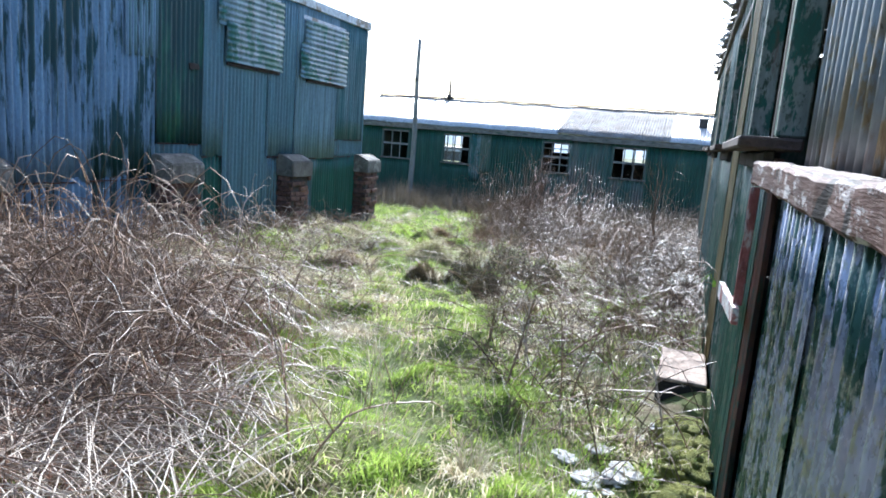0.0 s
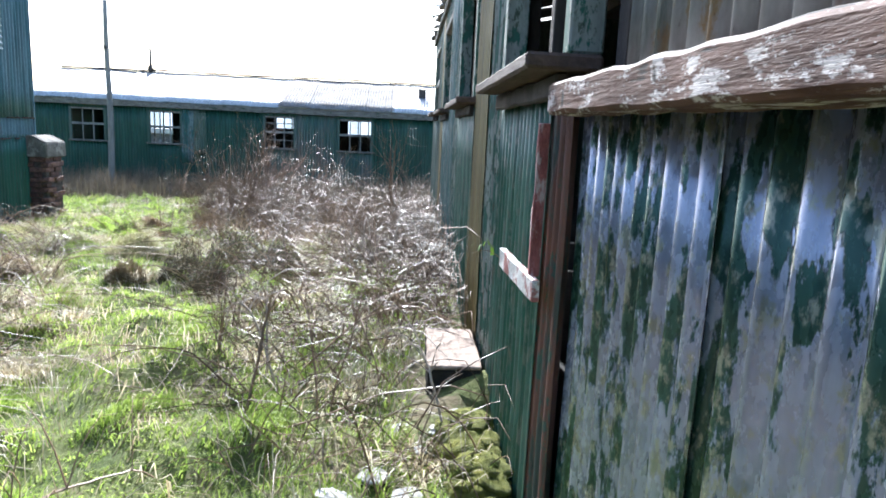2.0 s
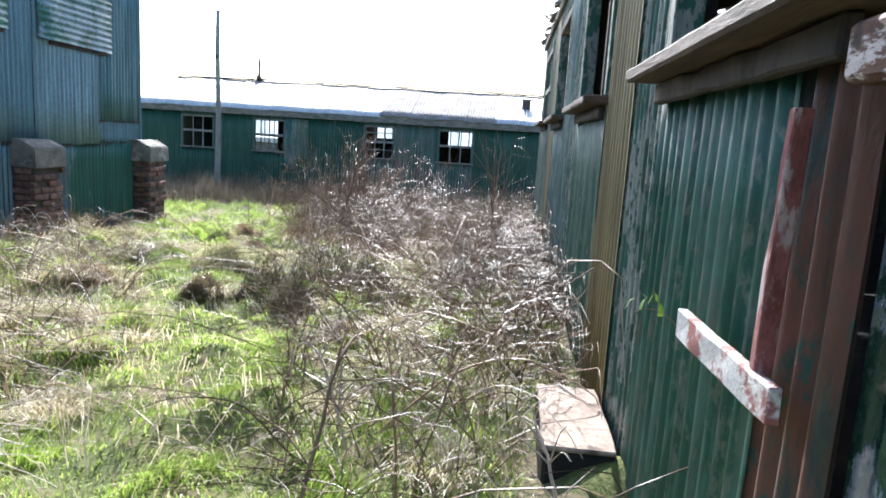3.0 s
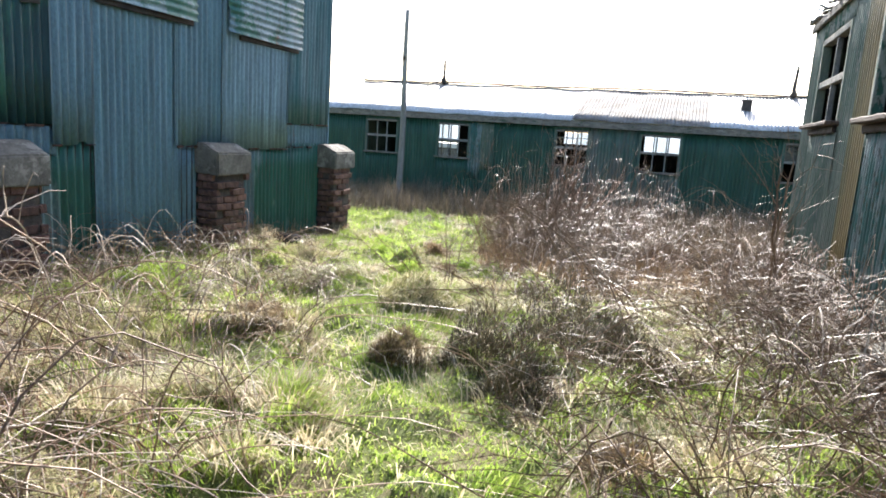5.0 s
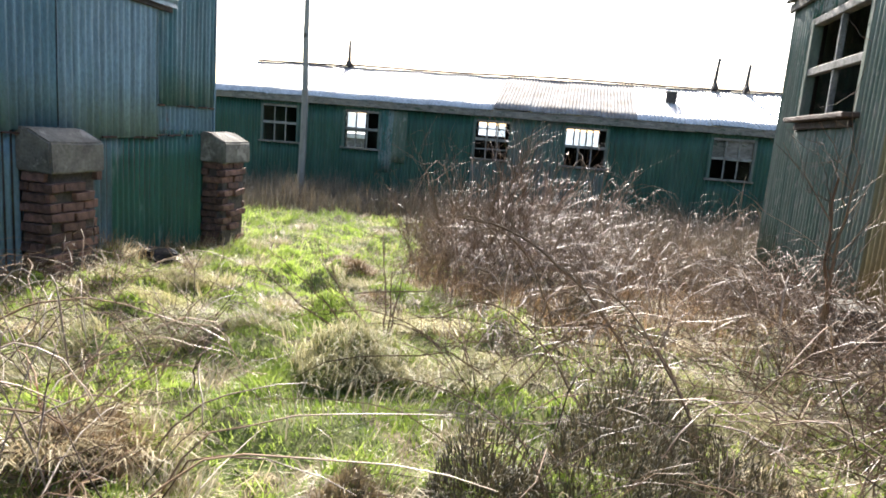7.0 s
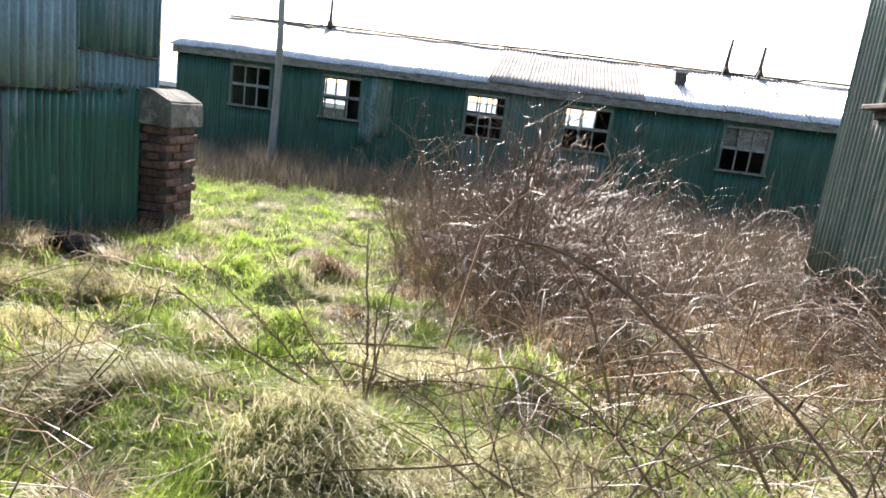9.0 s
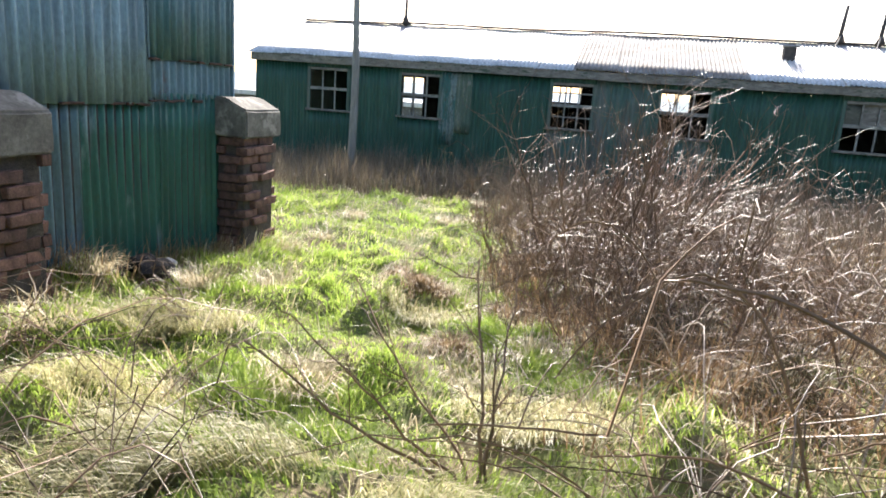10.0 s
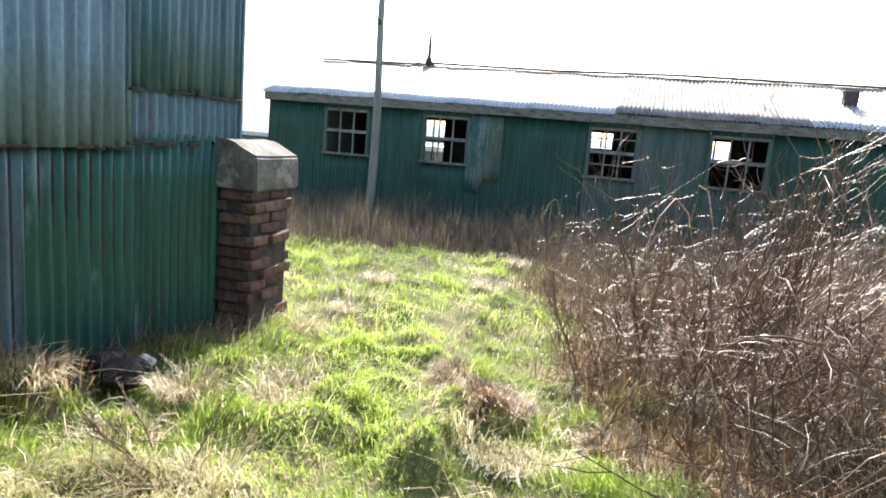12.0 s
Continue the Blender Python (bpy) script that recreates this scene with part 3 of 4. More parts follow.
for a, b in WINS:
    sheet("corrugated_sheet", (a, FY, -0.9), (1, 0, 0), UPZ, b - a, WZ0 + 0.88, M_HUTOLD if -4 < a < -1 else M_HUT, hut_f, "", 0, int(a * 3), 0.006)
    sheet("corrugated_sheet", (a, FY, WZ1 - 0.01), (1, 0, 0), UPZ, b - a, 0.14, M_HUT, hut_f, "", 0, int(a * 3) + 1, 0.004)
sheet("patch_sheet", (-6.12, FY - 0.025, 0.1), (1, 0, 0), UPZ, 0.32, 1.42, M_TEAL, hut_f, "loose grey-green patch sheet", 0, 3)
sheet("patch_sheet", (-5.80, FY - 0.03, 0.35), (1, 0, 0), UPZ, 0.32, 1.16, M_PALEG, hut_f, "loose pale patch sheet", 0, 5)
part("end_wall", box_bm(-10.3, -10.24, FY + 0.03, 24.3, -1, 1.66, 0), M_HUT, hut_f)
bm = bmesh.new()
tri = [[bm.verts.new((x, y, z)) for y, z in ((FY + 0.03, 1.66), (24.3, 1.66), (21.9, 2.56))] for x in (-10.3, -10.24)]
bm.faces.new(tri[0])
bm.faces.new(tri[1][::-1])
for i in range(3):
    bm.faces.new((tri[0][i], tri[1][i], tri[1][(i + 1) % 3], tri[0][(i + 1) % 3]))
part("gable", bm, M_HUT, hut_f)
part("far_end_wall", box_bm(13.9, 14, FY + 0.03, 24.3, -1, 2.3, 0), M_HUT, hut_f)
BW = ((-8.95, -8.05), (-4.55, -3.75), (-2.1, -1.05))
xs = [-10.24] + [v for w in BW for v in w] + [13.9]
# rear wall and floor coloured as dark as the hut's shaded inside
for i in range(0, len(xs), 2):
    part("rear_wall", box_bm(xs[i], xs[i + 1], 24.3, 24.38, -1, 1.66, 0), M_SHADEDIN, hut_f)
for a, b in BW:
    part("rear_wall", box_bm(a, b, 24.3, 24.38, -1, 0.45 if a < -6 else 1.12 if a < -3 else 0.98, 0), M_SHADEDIN, hut_f)
    part("rear_wall", box_bm(a, b, 24.3, 24.38, 1.5, 1.66, 0), M_SHADEDIN, hut_f)
    for k in (1, 2):
        part("rear_glazing_bar", box_bm(a + (b - a) * k / 3 - 0.02, a + (b - a) * k / 3 + 0.02, 24.3, 24.34, 0.45, 1.5, 0), M_FRAME, hut_f)
    part("rear_glazing_bar", box_bm(a, b, 24.31, 24.35, 0.93, 1.0, 0), M_FRAME, hut_f)
part("inner_floor", box_bm(-10.2, 13.9, FY + 0.05, 24.3, -1, -0.4, 0), M_SHADEDIN, hut_f)


def hut_window(a, b, k):
    w = part("window", box_bm(a, a + 0.06, FY - 0.035, FY + 0.05, WZ0, WZ1, 0.004), M_HUTOLD, hut_f, "six-pane window with broken glass")
    part("jamb", box_bm(b - 0.06, b, FY - 0.035, FY + 0.05, WZ0, WZ1, 0.004), M_HUTOLD, w)
    part("head", box_bm(a + 0.06, b - 0.06, FY - 0.035, FY + 0.05, WZ1 - 0.05, WZ1, 0.004), M_FASCIA, w)
    part("window_sill", box_bm(a - 0.03, b + 0.03, FY - 0.07, FY + 0.05, WZ0 - 0.045, WZ0, 0.006), M_FASCIA, w)
    zm = (WZ0 + WZ1) / 2
    part("meeting_rail", box_bm(a + 0.06, b - 0.06, FY - 0.025, FY + 0.03, zm - 0.03, zm + 0.03, 0.004), M_FRAME, w)
    x0, x1 = a + 0.06, b - 0.06
    for i in (1, 2):
        x = x0 + (x1 - x0) * i / 3
        part("glazing_bar", box_bm(x - 0.014, x + 0.014, FY - 0.015, FY + 0.02, WZ0, WZ1 - 0.05, 0.003), M_FRAME, w)
    if k == 2:
        for z in (0.83, 1.28):
            part("glazing_bar", box_bm(x0, x1, FY - 0.012, FY + 0.018, z - 0.012, z + 0.012, 0.003), M_FRAME, w)
    if k == 4:
        part("upper_board", box_bm(x0, x1, FY + 0.022, FY + 0.034, zm + 0.03, WZ1 - 0.05, 0.003), M_FASCIA, w, "weathered grey board behind the upper panes")
    for i in range(3):
        for j in range(2):
            if (i + j * 2 + k) % 3 == 0:
                xa, xb = x0 + (x1 - x0) * i / 3 + 0.014, x0 + (x1 - x0) * (i + 1) / 3 - 0.014
                za, zb = (WZ0, zm - 0.03) if j == 0 else (zm + 0.03, WZ1 - 0.05)
                o = part("pane", box_bm(xa, xb, FY + 0.0, FY + 0.004, za, zb, 0), M_GLASS, w)
                o.visible_shadow = False


for k, (a, b) in enumerate(WINS):
    hut_window(a, b, k)
part("fascia", box_bm(-10.36, 14, FY - 0.13, FY - 0.09, 1.545, 1.70, 0.008, 0.012, 80), M_FASCIA, hut_f, "weathered grey fascia board")
part("soffit", box_bm(-10.3, 14, FY - 0.09, FY + 0.06, 1.60, 1.63, 0), M_FASCIA, hut_f)
x, k = -10.42, 0
while x < 14:
    old = -3.75 < x + 0.3 < -0.9
    sheet("roof_sheet", (x, FY - 0.17, 1.695 + (0.012 if k % 2 else 0.0) + (0.012 if old else 0)), (1, 0, 0), (0, 2.67, 0.93), 0.80, 2.83, M_ROOFOLD if old else M_ROOF, hut_f, "", 0.03, k + 200, 0.008, False, 0.012)
    sheet("roof_sheet", (x + 0.8, 24.55, 1.695), (-1, 0, 0), (0, -2.65, 0.93), 0.80, 2.81, M_ROOF, hut_f, "", 0, k + 300, 0.004)
    x += 0.765
    k += 1
for i in range(9):
    x = -10.42 + i * 2.7
    bar("ridge_cap", (x, 21.9, 2.66 + 0.03 * (i % 2)), (x + 2.72, 21.9, 2.66 + 0.03 * ((i + 1) % 3 == 0)), 0.14, 0.035, M_IRON, hut_f, "dark ridge capping", 0.006)


def flue(x, top, lean):
    f = base("flue_pipe", x, 21.85, 2.66, "thin dark iron flue pipe on the roof ridge", "chimney", group="flue pipes")
    bm = bmesh.new()
    bmesh.ops.create_cone(bm, cap_ends=True, segments=10, radius1=0.045, radius2=0.03, depth=top - 2.6)
    bmesh.ops.transform(bm, matrix=Matrix.Translation((x, 21.85, (top + 2.6) / 2)) @ pose(0, 0, 0, 0, lean), verts=bm.verts)
    part("pipe", bm, M_IRON, f, smooth=True)
    bm = bmesh.new()
    bmesh.ops.create_cone(bm, cap_ends=True, segments=10, radius1=0.1, radius2=0.04, depth=0.16)
    bmesh.ops.translate(bm, vec=(x, 21.85, 2.74), verts=bm.verts)
    part("collar", bm, M_IRON, f, smooth=True)
    bar("stay", (x - 0.02, 21.8, 2.78), (x - 0.30, 21.0, 2.42), 0.02, 0.02, M_IRON, f)


flue(-7.81, 3.30, 0)
flue(1.46, 3.38, 4)
flue(2.18, 3.28, 3)
vent = base("roof_vent", 0.36, 20.7, 2.25, "small square metal roof vent on the pale roof", "vent")
part("box", box_bm(0.24, 0.46, 20.6, 20.82, 2.1, 2.42, 0.01), M_IRON, vent)
part("cowl", box_bm(0.21, 0.49, 20.57, 20.85, 2.42, 2.45, 0.005), M_FASCIA, vent)

# ---- pole ----
pole = base("wooden_pole", -7.6, 18.45, -0.6, "tall weathered grey wooden pole standing in the grass", "pole")
bm = bmesh.new()
bmesh.ops.create_cone(bm, cap_ends=True, segments=14, radius1=0.085, radius2=0.05, depth=4.75)
bmesh.ops.subdivide_edges(bm, edges=[e for e in bm.edges if abs(e.verts[0].co.z - e.verts[1].co.z) > 1], cuts=8)
bmesh.ops.translate(bm, vec=(-7.6, 18.45, 1.7), verts=bm.verts)
for v in bm.verts:
    v.co.x += 0.02 * math.sin(v.co.z * 1.4)
part("shaft", bm, M_POLE, pole, smooth=True)
part("old_bracket", box_bm(-7.64, -7.57, 18.34, 18.40, 2.9, 2.98, 0.004), M_IRON, pole)

# ---- things along the right hut ----
for y0, y1, zt, xa in ((3.70, 4.30, 0.225, 0.135), (6.55, 6.95, 0.25, 0.12), (9.0, 9.4, 0.22, 0.12)):
    p = base("footing_block", 0.25, (y0 + y1) / 2, 0, "crumbling footing block with a pale cracked top beside the hut", "block", group="hut footings")
    part("block", box_bm(xa + 0.004, 0.39, y0 + 0.004, y1 - 0.01, -0.25, zt - 0.022, 0.012, 0.008, 5), M_TAR if y0 < 4 else M_MORTAR, p)
    part("top_slab", box_bm(xa, 0.39, y0, y1, zt - 0.02, zt, 0.006, 0.012, 6), M_TOPSLAB if y0 < 4 else M_CONC, p, "pale cracked slab")
rnd = random.Random(4)


def lump(name, x, y, z, r, mat, label, cat, flat=0.6, seed=0, sub=3, group=""):
    bm = bmesh.new()
    bmesh.ops.create_icosphere(bm, subdivisions=sub, radius=r)
    for v in bm.verts:
        v.co *= 1 + (0.5 if sub > 1 else 0.25) * noise.noise(v.co * (1.6 / r) + Vector((seed, seed, 0)))
        v.co += v.co.normalized() * 0.12 * r * noise.noise(v.co * (7 / r))
        v.co.z *= flat
    bmesh.ops.translate(bm, vec=(x, y, z), verts=bm.verts)
    return tagged(part(name, bm, mat, None, "", sub > 2), label, cat, group)


for k in range(22):
    x, y = 0.33 - abs(rnd.gauss(0, 0.07)), rnd.uniform(2.25, 3.45)
    lump("moss_cushion", x, y, ground_z(x, y) + 0.01, rnd.uniform(0.06, 0.12), M_MOSS, "yellow-green moss cushion on rubble by the hut", "moss", 0.5, k * 3.7, 4, "moss by the hut")
for k in range(34):
    x, y = (rnd.gauss(-0.02, 0.08), rnd.gauss(2.75, 0.1)) if k < 18 else (rnd.uniform(0.0, 0.26), rnd.uniform(2.5, 3.5))
    lump("rubble_piece", x, y, ground_z(x, y) + 0.012, rnd.uniform(0.025, 0.075) if k < 18 else rnd.uniform(0.02, 0.045), M_RUBBLE, "broken white rubble piece on the ground", "rubble", 0.2, k * 2.3, 1, "rubble by the hut")
for x, y, w in ((0.12, 9.85, 0.22), (0.12, 13.2, 0.28)):
    z = ground_z(x, y)
    tagged(part("stone_slab", box_bm(x - w, x + w, y - w * 0.7, y + w * 0.7, z - 0.01, z + 0.045, 0.012, 0.025, 6, int(x * 90)), M_RUBBLE if y < 4 else M_CONC), "pale broken slab lying in the grass", "slab", "slabs in the grass")
for k in range(7):
    lump("dark_rag", -5.33 + rnd.uniform(-0.12, 0.12), 9.75 + rnd.uniform(-0.2, 0.25), ground_z(-5.4, 9.8) + 0.10, (0.05 if k % 3 == 2 else rnd.uniform(0.07, 0.11)), M_TAR if k % 3 != 2 else M_RUBBLE, "crumpled dark and white litter against the wall", "litter", 0.7, k + 30, 2, "litter by the wall")

# ---- distance ----
bm = bmesh.new()
n = 120
rows = []
for j, (d, h) in enumerate(((900, -14), (1500, 18), (2300, 34))):
    rows.append([bm.verts.new((-2600 + 5200 * i / n, d, h + (18 * noise.noise(Vector((i * 0.11, j, 0))) if j else 0))) for i in range(n + 1)])
for j in range(2):
    for i in range(n):
        bm.faces.new((rows[j][i], rows[j][i + 1], rows[j + 1][i + 1], rows[j + 1][i]))
tagged(part("backdrop", bm, M_HILL, None, "", True), "low distant hills with blue haze put into their colour", "hills", kind="structure")
shed = base("distant_shed", -38, 75, -1.6, "long pale roofed shed far across the field", "shed")
part("wall", box_bm(-50, -24, 75, 80, -2.2, -0.4, 0), M_CONC, shed)
part("roof", box_bm(-50.3, -23.7, 74.6, 80.4, -0.39, 0.15, 0.05), M_ROOF, shed)

# ---- plants ----
rng = np.random.default_rng(7)


def path_x(y):
    return np.interp(y, (0, 2, 4.5, 6.5, 8.5, 11, 14, 17), (-0.35, -0.75, -1.5, -2.3, -3.1, -3.95, -4.8, -5.5))


def gz(x, y):
    return np.array([ground_z(a, b) for a, b in zip(x, y)])


def field(x, y, s, seed):
    return np.array([noise.noise(Vector((a * s, b * s, seed))) for a, b in zip(x, y)])


def tri_mesh(name, v, f, material, label, category, kind="stuff"):
    me = bpy.data.meshes.new(name)
    v = np.asarray(v, np.float32).reshape(-1, 3)
    f = np.asarray(f, np.int32).reshape(-1, 3)
    me.vertices.add(len(v))
    me.vertices.foreach_set("co", v.ravel())
    me.loops.add(f.size)
    me.loops.foreach_set("vertex_index", f.ravel())
    me.polygons.add(len(f))
    me.polygons.foreach_set("loop_start", np.arange(0, f.size, 3, dtype=np.int32))
    me.update(calc_edges=True)
    me.materials.append(material)
    return tagged(new(name, me), label, category, kind=kind)


def blades(p, az, h, lean, w):
    """Bent, tapered blades: p bases (n, 3), az the way they lean, h length, lean 0 upright to 1.4 lying."""
    n = len(p)
    d = np.stack([np.cos(az), np.sin(az), np.zeros(n)], 1)
    face = az + np.pi / 2 + rng.uniform(-0.9, 0.9, n)
    s = np.stack([np.cos(face), np.sin(face), np.zeros(n)], 1) * (w / 2)[:, None]
    up = np.array([0, 0, 1.0])
    a1, a2 = lean * 0.45, lean * 1.25
    m = p + (d * np.sin(a1)[:, None] + up * np.cos(a1)[:, None]) * (h * 0.5)[:, None]
    t = m + (d * np.sin(a2)[:, None] + up * np.cos(a2)[:, None]) * (h * 0.5)[:, None]
    v = np.stack([p - s, p + s, m - s * 0.8, m + s * 0.8, t], 1)
    k = np.arange(n)[:, None, None] * 5
    f = k + np.array([[0, 1, 3], [0, 3, 2], [2, 3, 4]])[None]
    return v.reshape(-1, 3), f.reshape(-1, 3)


def tubes(pts, rad):
    """Thin three-sided stems along polylines pts (n, k, 3); rad (n,) at the foot, tapering."""
    n, k, _ = pts.shape
    tan = np.gradient(pts, axis=1)
    tan /= np.linalg.norm(tan, axis=2, keepdims=True) + 1e-9
    ref = np.where(np.abs(tan[..., 2:3]) > 0.9, np.array([1.0, 0, 0]), np.array([0, 0, 1.0]))
    a = np.cross(tan, ref)
    a /= np.linalg.norm(a, axis=2, keepdims=True) + 1e-9
    b = np.cross(tan, a)
    r = rad[:, None] * np.linspace(1, 0.4, k)[None]
    ring = [pts + (a * math.cos(q) + b * math.sin(q)) * r[..., None] for q in (0, 2.094, 4.189)]
    v = np.stack(ring, 2)
    tri = []
    for j in range(k - 1):
        for i in range(3):
            i2 = (i + 1) % 3
            tri += [[j * 3 + i, j * 3 + i2, j * 3 + 3 + i2], [j * 3 + i, j * 3 + 3 + i2, j * 3 + 3 + i]]
    f = np.arange(n)[:, None, None] * (3 * k) + np.array(tri)[None]
    return v.reshape(-1, 3), f.reshape(-1, 3)


def arcs(p, az, length, peak, k=7, wob=0.05, end=0.85):
    """Arching canes: out along az, up to peak and over."""
    n = len(p)
    s = np.linspace(0, 1, k)[None]
    d = np.stack([np.cos(az), np.sin(az)], 1)
    run = length[:, None] * s ** 1.15
    turn = rng.normal(0, 0.25, n)[:, None] * s * length[:, None]
    q = np.zeros((n, k, 3))
    q[..., 0] = p[:, 0:1] + d[:, 0:1] * run - d[:, 1:2] * turn
    q[..., 1] = p[:, 1:2] + d[:, 1:2] * run + d[:, 0:1] * turn
    q[..., 2] = p[:, 2:3] + peak[:, None] * np.sin(np.pi * s * end)
    q += np.cumsum(rng.normal(0, 1, (n, k, 3)), 1) * (wob * length / k)[:, None, None] * (s > 0)[..., None]
    near = (np.abs(q[..., 0] - path_x(q[..., 1])) < 0.5) & (q[..., 1] < 7.8)
    q[..., 2] = np.where(near, np.minimum(q[..., 2], p[:, 2:3] + 0.16 + 0.25 * (q[..., 2] - p[:, 2:3])), q[..., 2])
    q[..., 0] = np.clip(q[..., 0], LX + 0.04, np.where(q[..., 1] < 12.3, 0.37, 9))
    return q


def scatter(n, x0, x1, y0, y1):
    return rng.uniform(x0, x1, n), rng.uniform(y0, y1, n)


def left_thicket(x, y):
    return np.clip((path_x(y) - 0.85 - x) * 1.6, 0, 1) * np.clip((4.6 - y) * 0.8, 0, 1)


def core_thicket(x, y):
    d = np.hypot((x + 2.1) / 1.25, (y - 11.0) / 1.9) + 0.25 * np.sin(x * 3.1 + y * 1.7)
    e = np.where((y > 12) & (x > path_x(y) + 1.2), 0.32, 0.0) * np.clip((17 - y), 0, 1)
    return np.maximum(np.clip((1.15 - d) * 2.2, 0, 1), e)


def right_thicket(x, y):
    a = np.clip((x - path_x(y) - 0.75 - 0.25 * np.sin(y * 2.1)) * 1.8, 0, 1)
    return a * np.clip((y - 6.3 + 0.6 * np.sin(x * 2.3)) * 0.7, 0.0, 1) * np.clip((17.5 - y) * 0.6, 0, 1)


def inside(x, y):
    ok = (x > LX + 0.03) | (y > 11.4)
    ok &= (x < 0.36) | (y > 12.3)
    for y0 in (3.68, 6.12, 8.58, 11.02):
        ok &= ~((x < PX1 + 0.02) & (y > y0 - 0.02) & (y < y0 + 0.54))
    ok &= ~((x > 0.06) & (y > 3.2) & (y < 4.35))
    return ok & (y < FY - 0.08)


# short green turf
sets = []
for n, y0, y1, size in ((230000, -0.6, 6.5, 1.0), (230000, 6.5, 11.5, 1.0), (60000, 11.5, 15.8, 1.5)):
    x, y = scatter(n, -9.0 if y0 > 11 else LX, 1.5 if y0 > 11 else 0.4, y0, y1)
    pick = np.clip(1.25 - np.abs(x - path_x(y)) * 0.55, 0.10, 1)
    pick = np.maximum(pick, np.where((x < path_x(y)) & (y > 5.8), 0.85, 0))
    pick = np.where((x > path_x(y) + 0.5) & (y > 5.0) & (y < 8.0), np.maximum(pick, 0.5), pick)
    pick *= 1 - np.maximum(0.75 * left_thicket(x, y), np.clip((y - 7.5) * 0.3, 0.2, 0.75) * right_thicket(x, y))
    pick *= np.clip(1.0 + 1.5 * field(x, y, 1.7, 3.0), 0.15, 1)
    ok = inside(x, y) & (rng.random(n) < pick)
    sets.append((x[ok], y[ok], np.full(ok.sum(), size)))
x, y, size = (np.concatenate(c) for c in zip(*sets))
hh = np.clip(rng.gamma(5, 0.0085, len(x)) * np.clip(0.65 + 0.5 * np.abs(x - path_x(y)), 0.65, 1.3) + 0.22 * np.clip(field(x, y, 2.9, 9.0) - 0.12, 0, 1), 0.018, 0.17) * size
p = np.stack([x, y, gz(x, y) - 0.01], 1)
az = 6.0 * field(x, y, 0.8, 4.0) + rng.normal(0, 0.9, len(x))
v, f = blades(p, az, hh, rng.uniform(0.4, 1.4, len(x)), rng.uniform(0.004, 0.008, len(x)) * size)
tri_mesh("grass", v, f, M_GRASS, "lush short green grass trodden into a path", "grass")

# dead matted grass between
x, y = scatter(165000, -9.0, 2.0, -0.6, 18.5)
pick = 0.30 + 0.6 * np.clip(field(x, y, 1.1, 21.0) + 0.25, 0, 1) + 0.35 * (np.abs(x - path_x(y)) > 0.9)
pick = np.where((x < path_x(y)) & (y > 6.5), pick * 0.55, pick)
ok = inside(x, y) & (rng.random(len(x)) < pick)
x, y = x[ok], y[ok]
p = np.stack([x, y, gz(x, y) - 0.01], 1)
az = 7.0 * field(x, y, 0.9, 31.0) + rng.normal(0, 0.45, len(x))
v, f = blades(p, az, np.clip(rng.gamma(4, 0.032, len(x)), 0.04, 0.3), rng.uniform(0.8, 1.4, len(x)), rng.uniform(0.003, 0.007, len(x)))
tri_mesh("dead_grass", v, f, M_STRAW, "matted straw-coloured dead grass over the turf", "dead grass")

# tussocks
vs, fs, off = [], [], 0
tx, ty = scatter(170, LX + 0.1, 0.3, 1.6, 16)
keep = inside(tx, ty) & (np.abs(tx - path_x(ty)) > 0.35)
tx, ty = np.concatenate([tx[keep], (-2.15, -1.95, -3.0, -2.75, -3.5, -2.9, -3.3, -4.3)]), np.concatenate([ty[keep], (6.2, 6.9, 6.3, 8.9, 10.6, 10.2, 5.5, 7.3)])
for a, b in zip(tx, ty):
    n = int(rng.integers(140, 300))
    r = rng.uniform(0.06, 0.17)
    q = rng.uniform(0, 2 * np.pi, n)
    rr = np.sqrt(rng.random(n)) * r
    px, py = a + np.cos(q) * rr, b + np.sin(q) * rr
    ok = inside(px, py)
    px, py, q, rr = px[ok], py[ok], q[ok], rr[ok]
    z = ground_z(a, b)
    v, f = blades(np.stack([px, py, np.full(len(px), z - 0.02)], 1), q + rng.normal(0, 1.0, len(px)), rng.uniform(0.10, 0.26, len(px)), 0.8 + rr / r * 0.8 + rng.normal(0, 0.2, len(px)), rng.uniform(0.003, 0.007, len(px)))
    vs.append(v)
    fs.append(f + off)
    off += len(v)
tri_mesh("tussock_grass", np.concatenate(vs), np.concatenate(fs), M_STRAW, "arching pale tussocks of dead grass", "tussocks")

# tall brown growth before the long hut and under the thickets, colour darkened for their shade
x, y = scatter(75000, -10.5, 4.0, 7.5, 19.3)
pick = np.where(y > 15.6 + 0.4 * np.sin(x), 0.9, right_thicket(x, y) * np.clip((y - 9.0) * 0.4, 0, 0.95))
ok = inside(x, y) & (rng.random(len(x)) < pick)
x, y = x[ok], y[ok]
p = np.stack([x, y, gz(x, y) - 0.02], 1)
v, f = blades(p, rng.uniform(0, 6.28, len(x)), rng.uniform(0.2, 0.5, len(x)) * np.clip(0.5 + (y - 8) * 0.11, 0.5, 1.4) * (1 + 0.7 * field(x, y, 1.1, 60.0)), rng.uniform(0.1, 1.0, len(x)), rng.uniform(0.005, 0.011, len(x)))
tri_mesh("tall_dead_grass", v, f, leafy("shaded_dead_grass", (0.09, 0.07, 0.05), (0.30, 0.24, 0.165), 0.25, 0.45), "tall brown dead grass and stems before the hut, darkened for its shade", "dead grass")

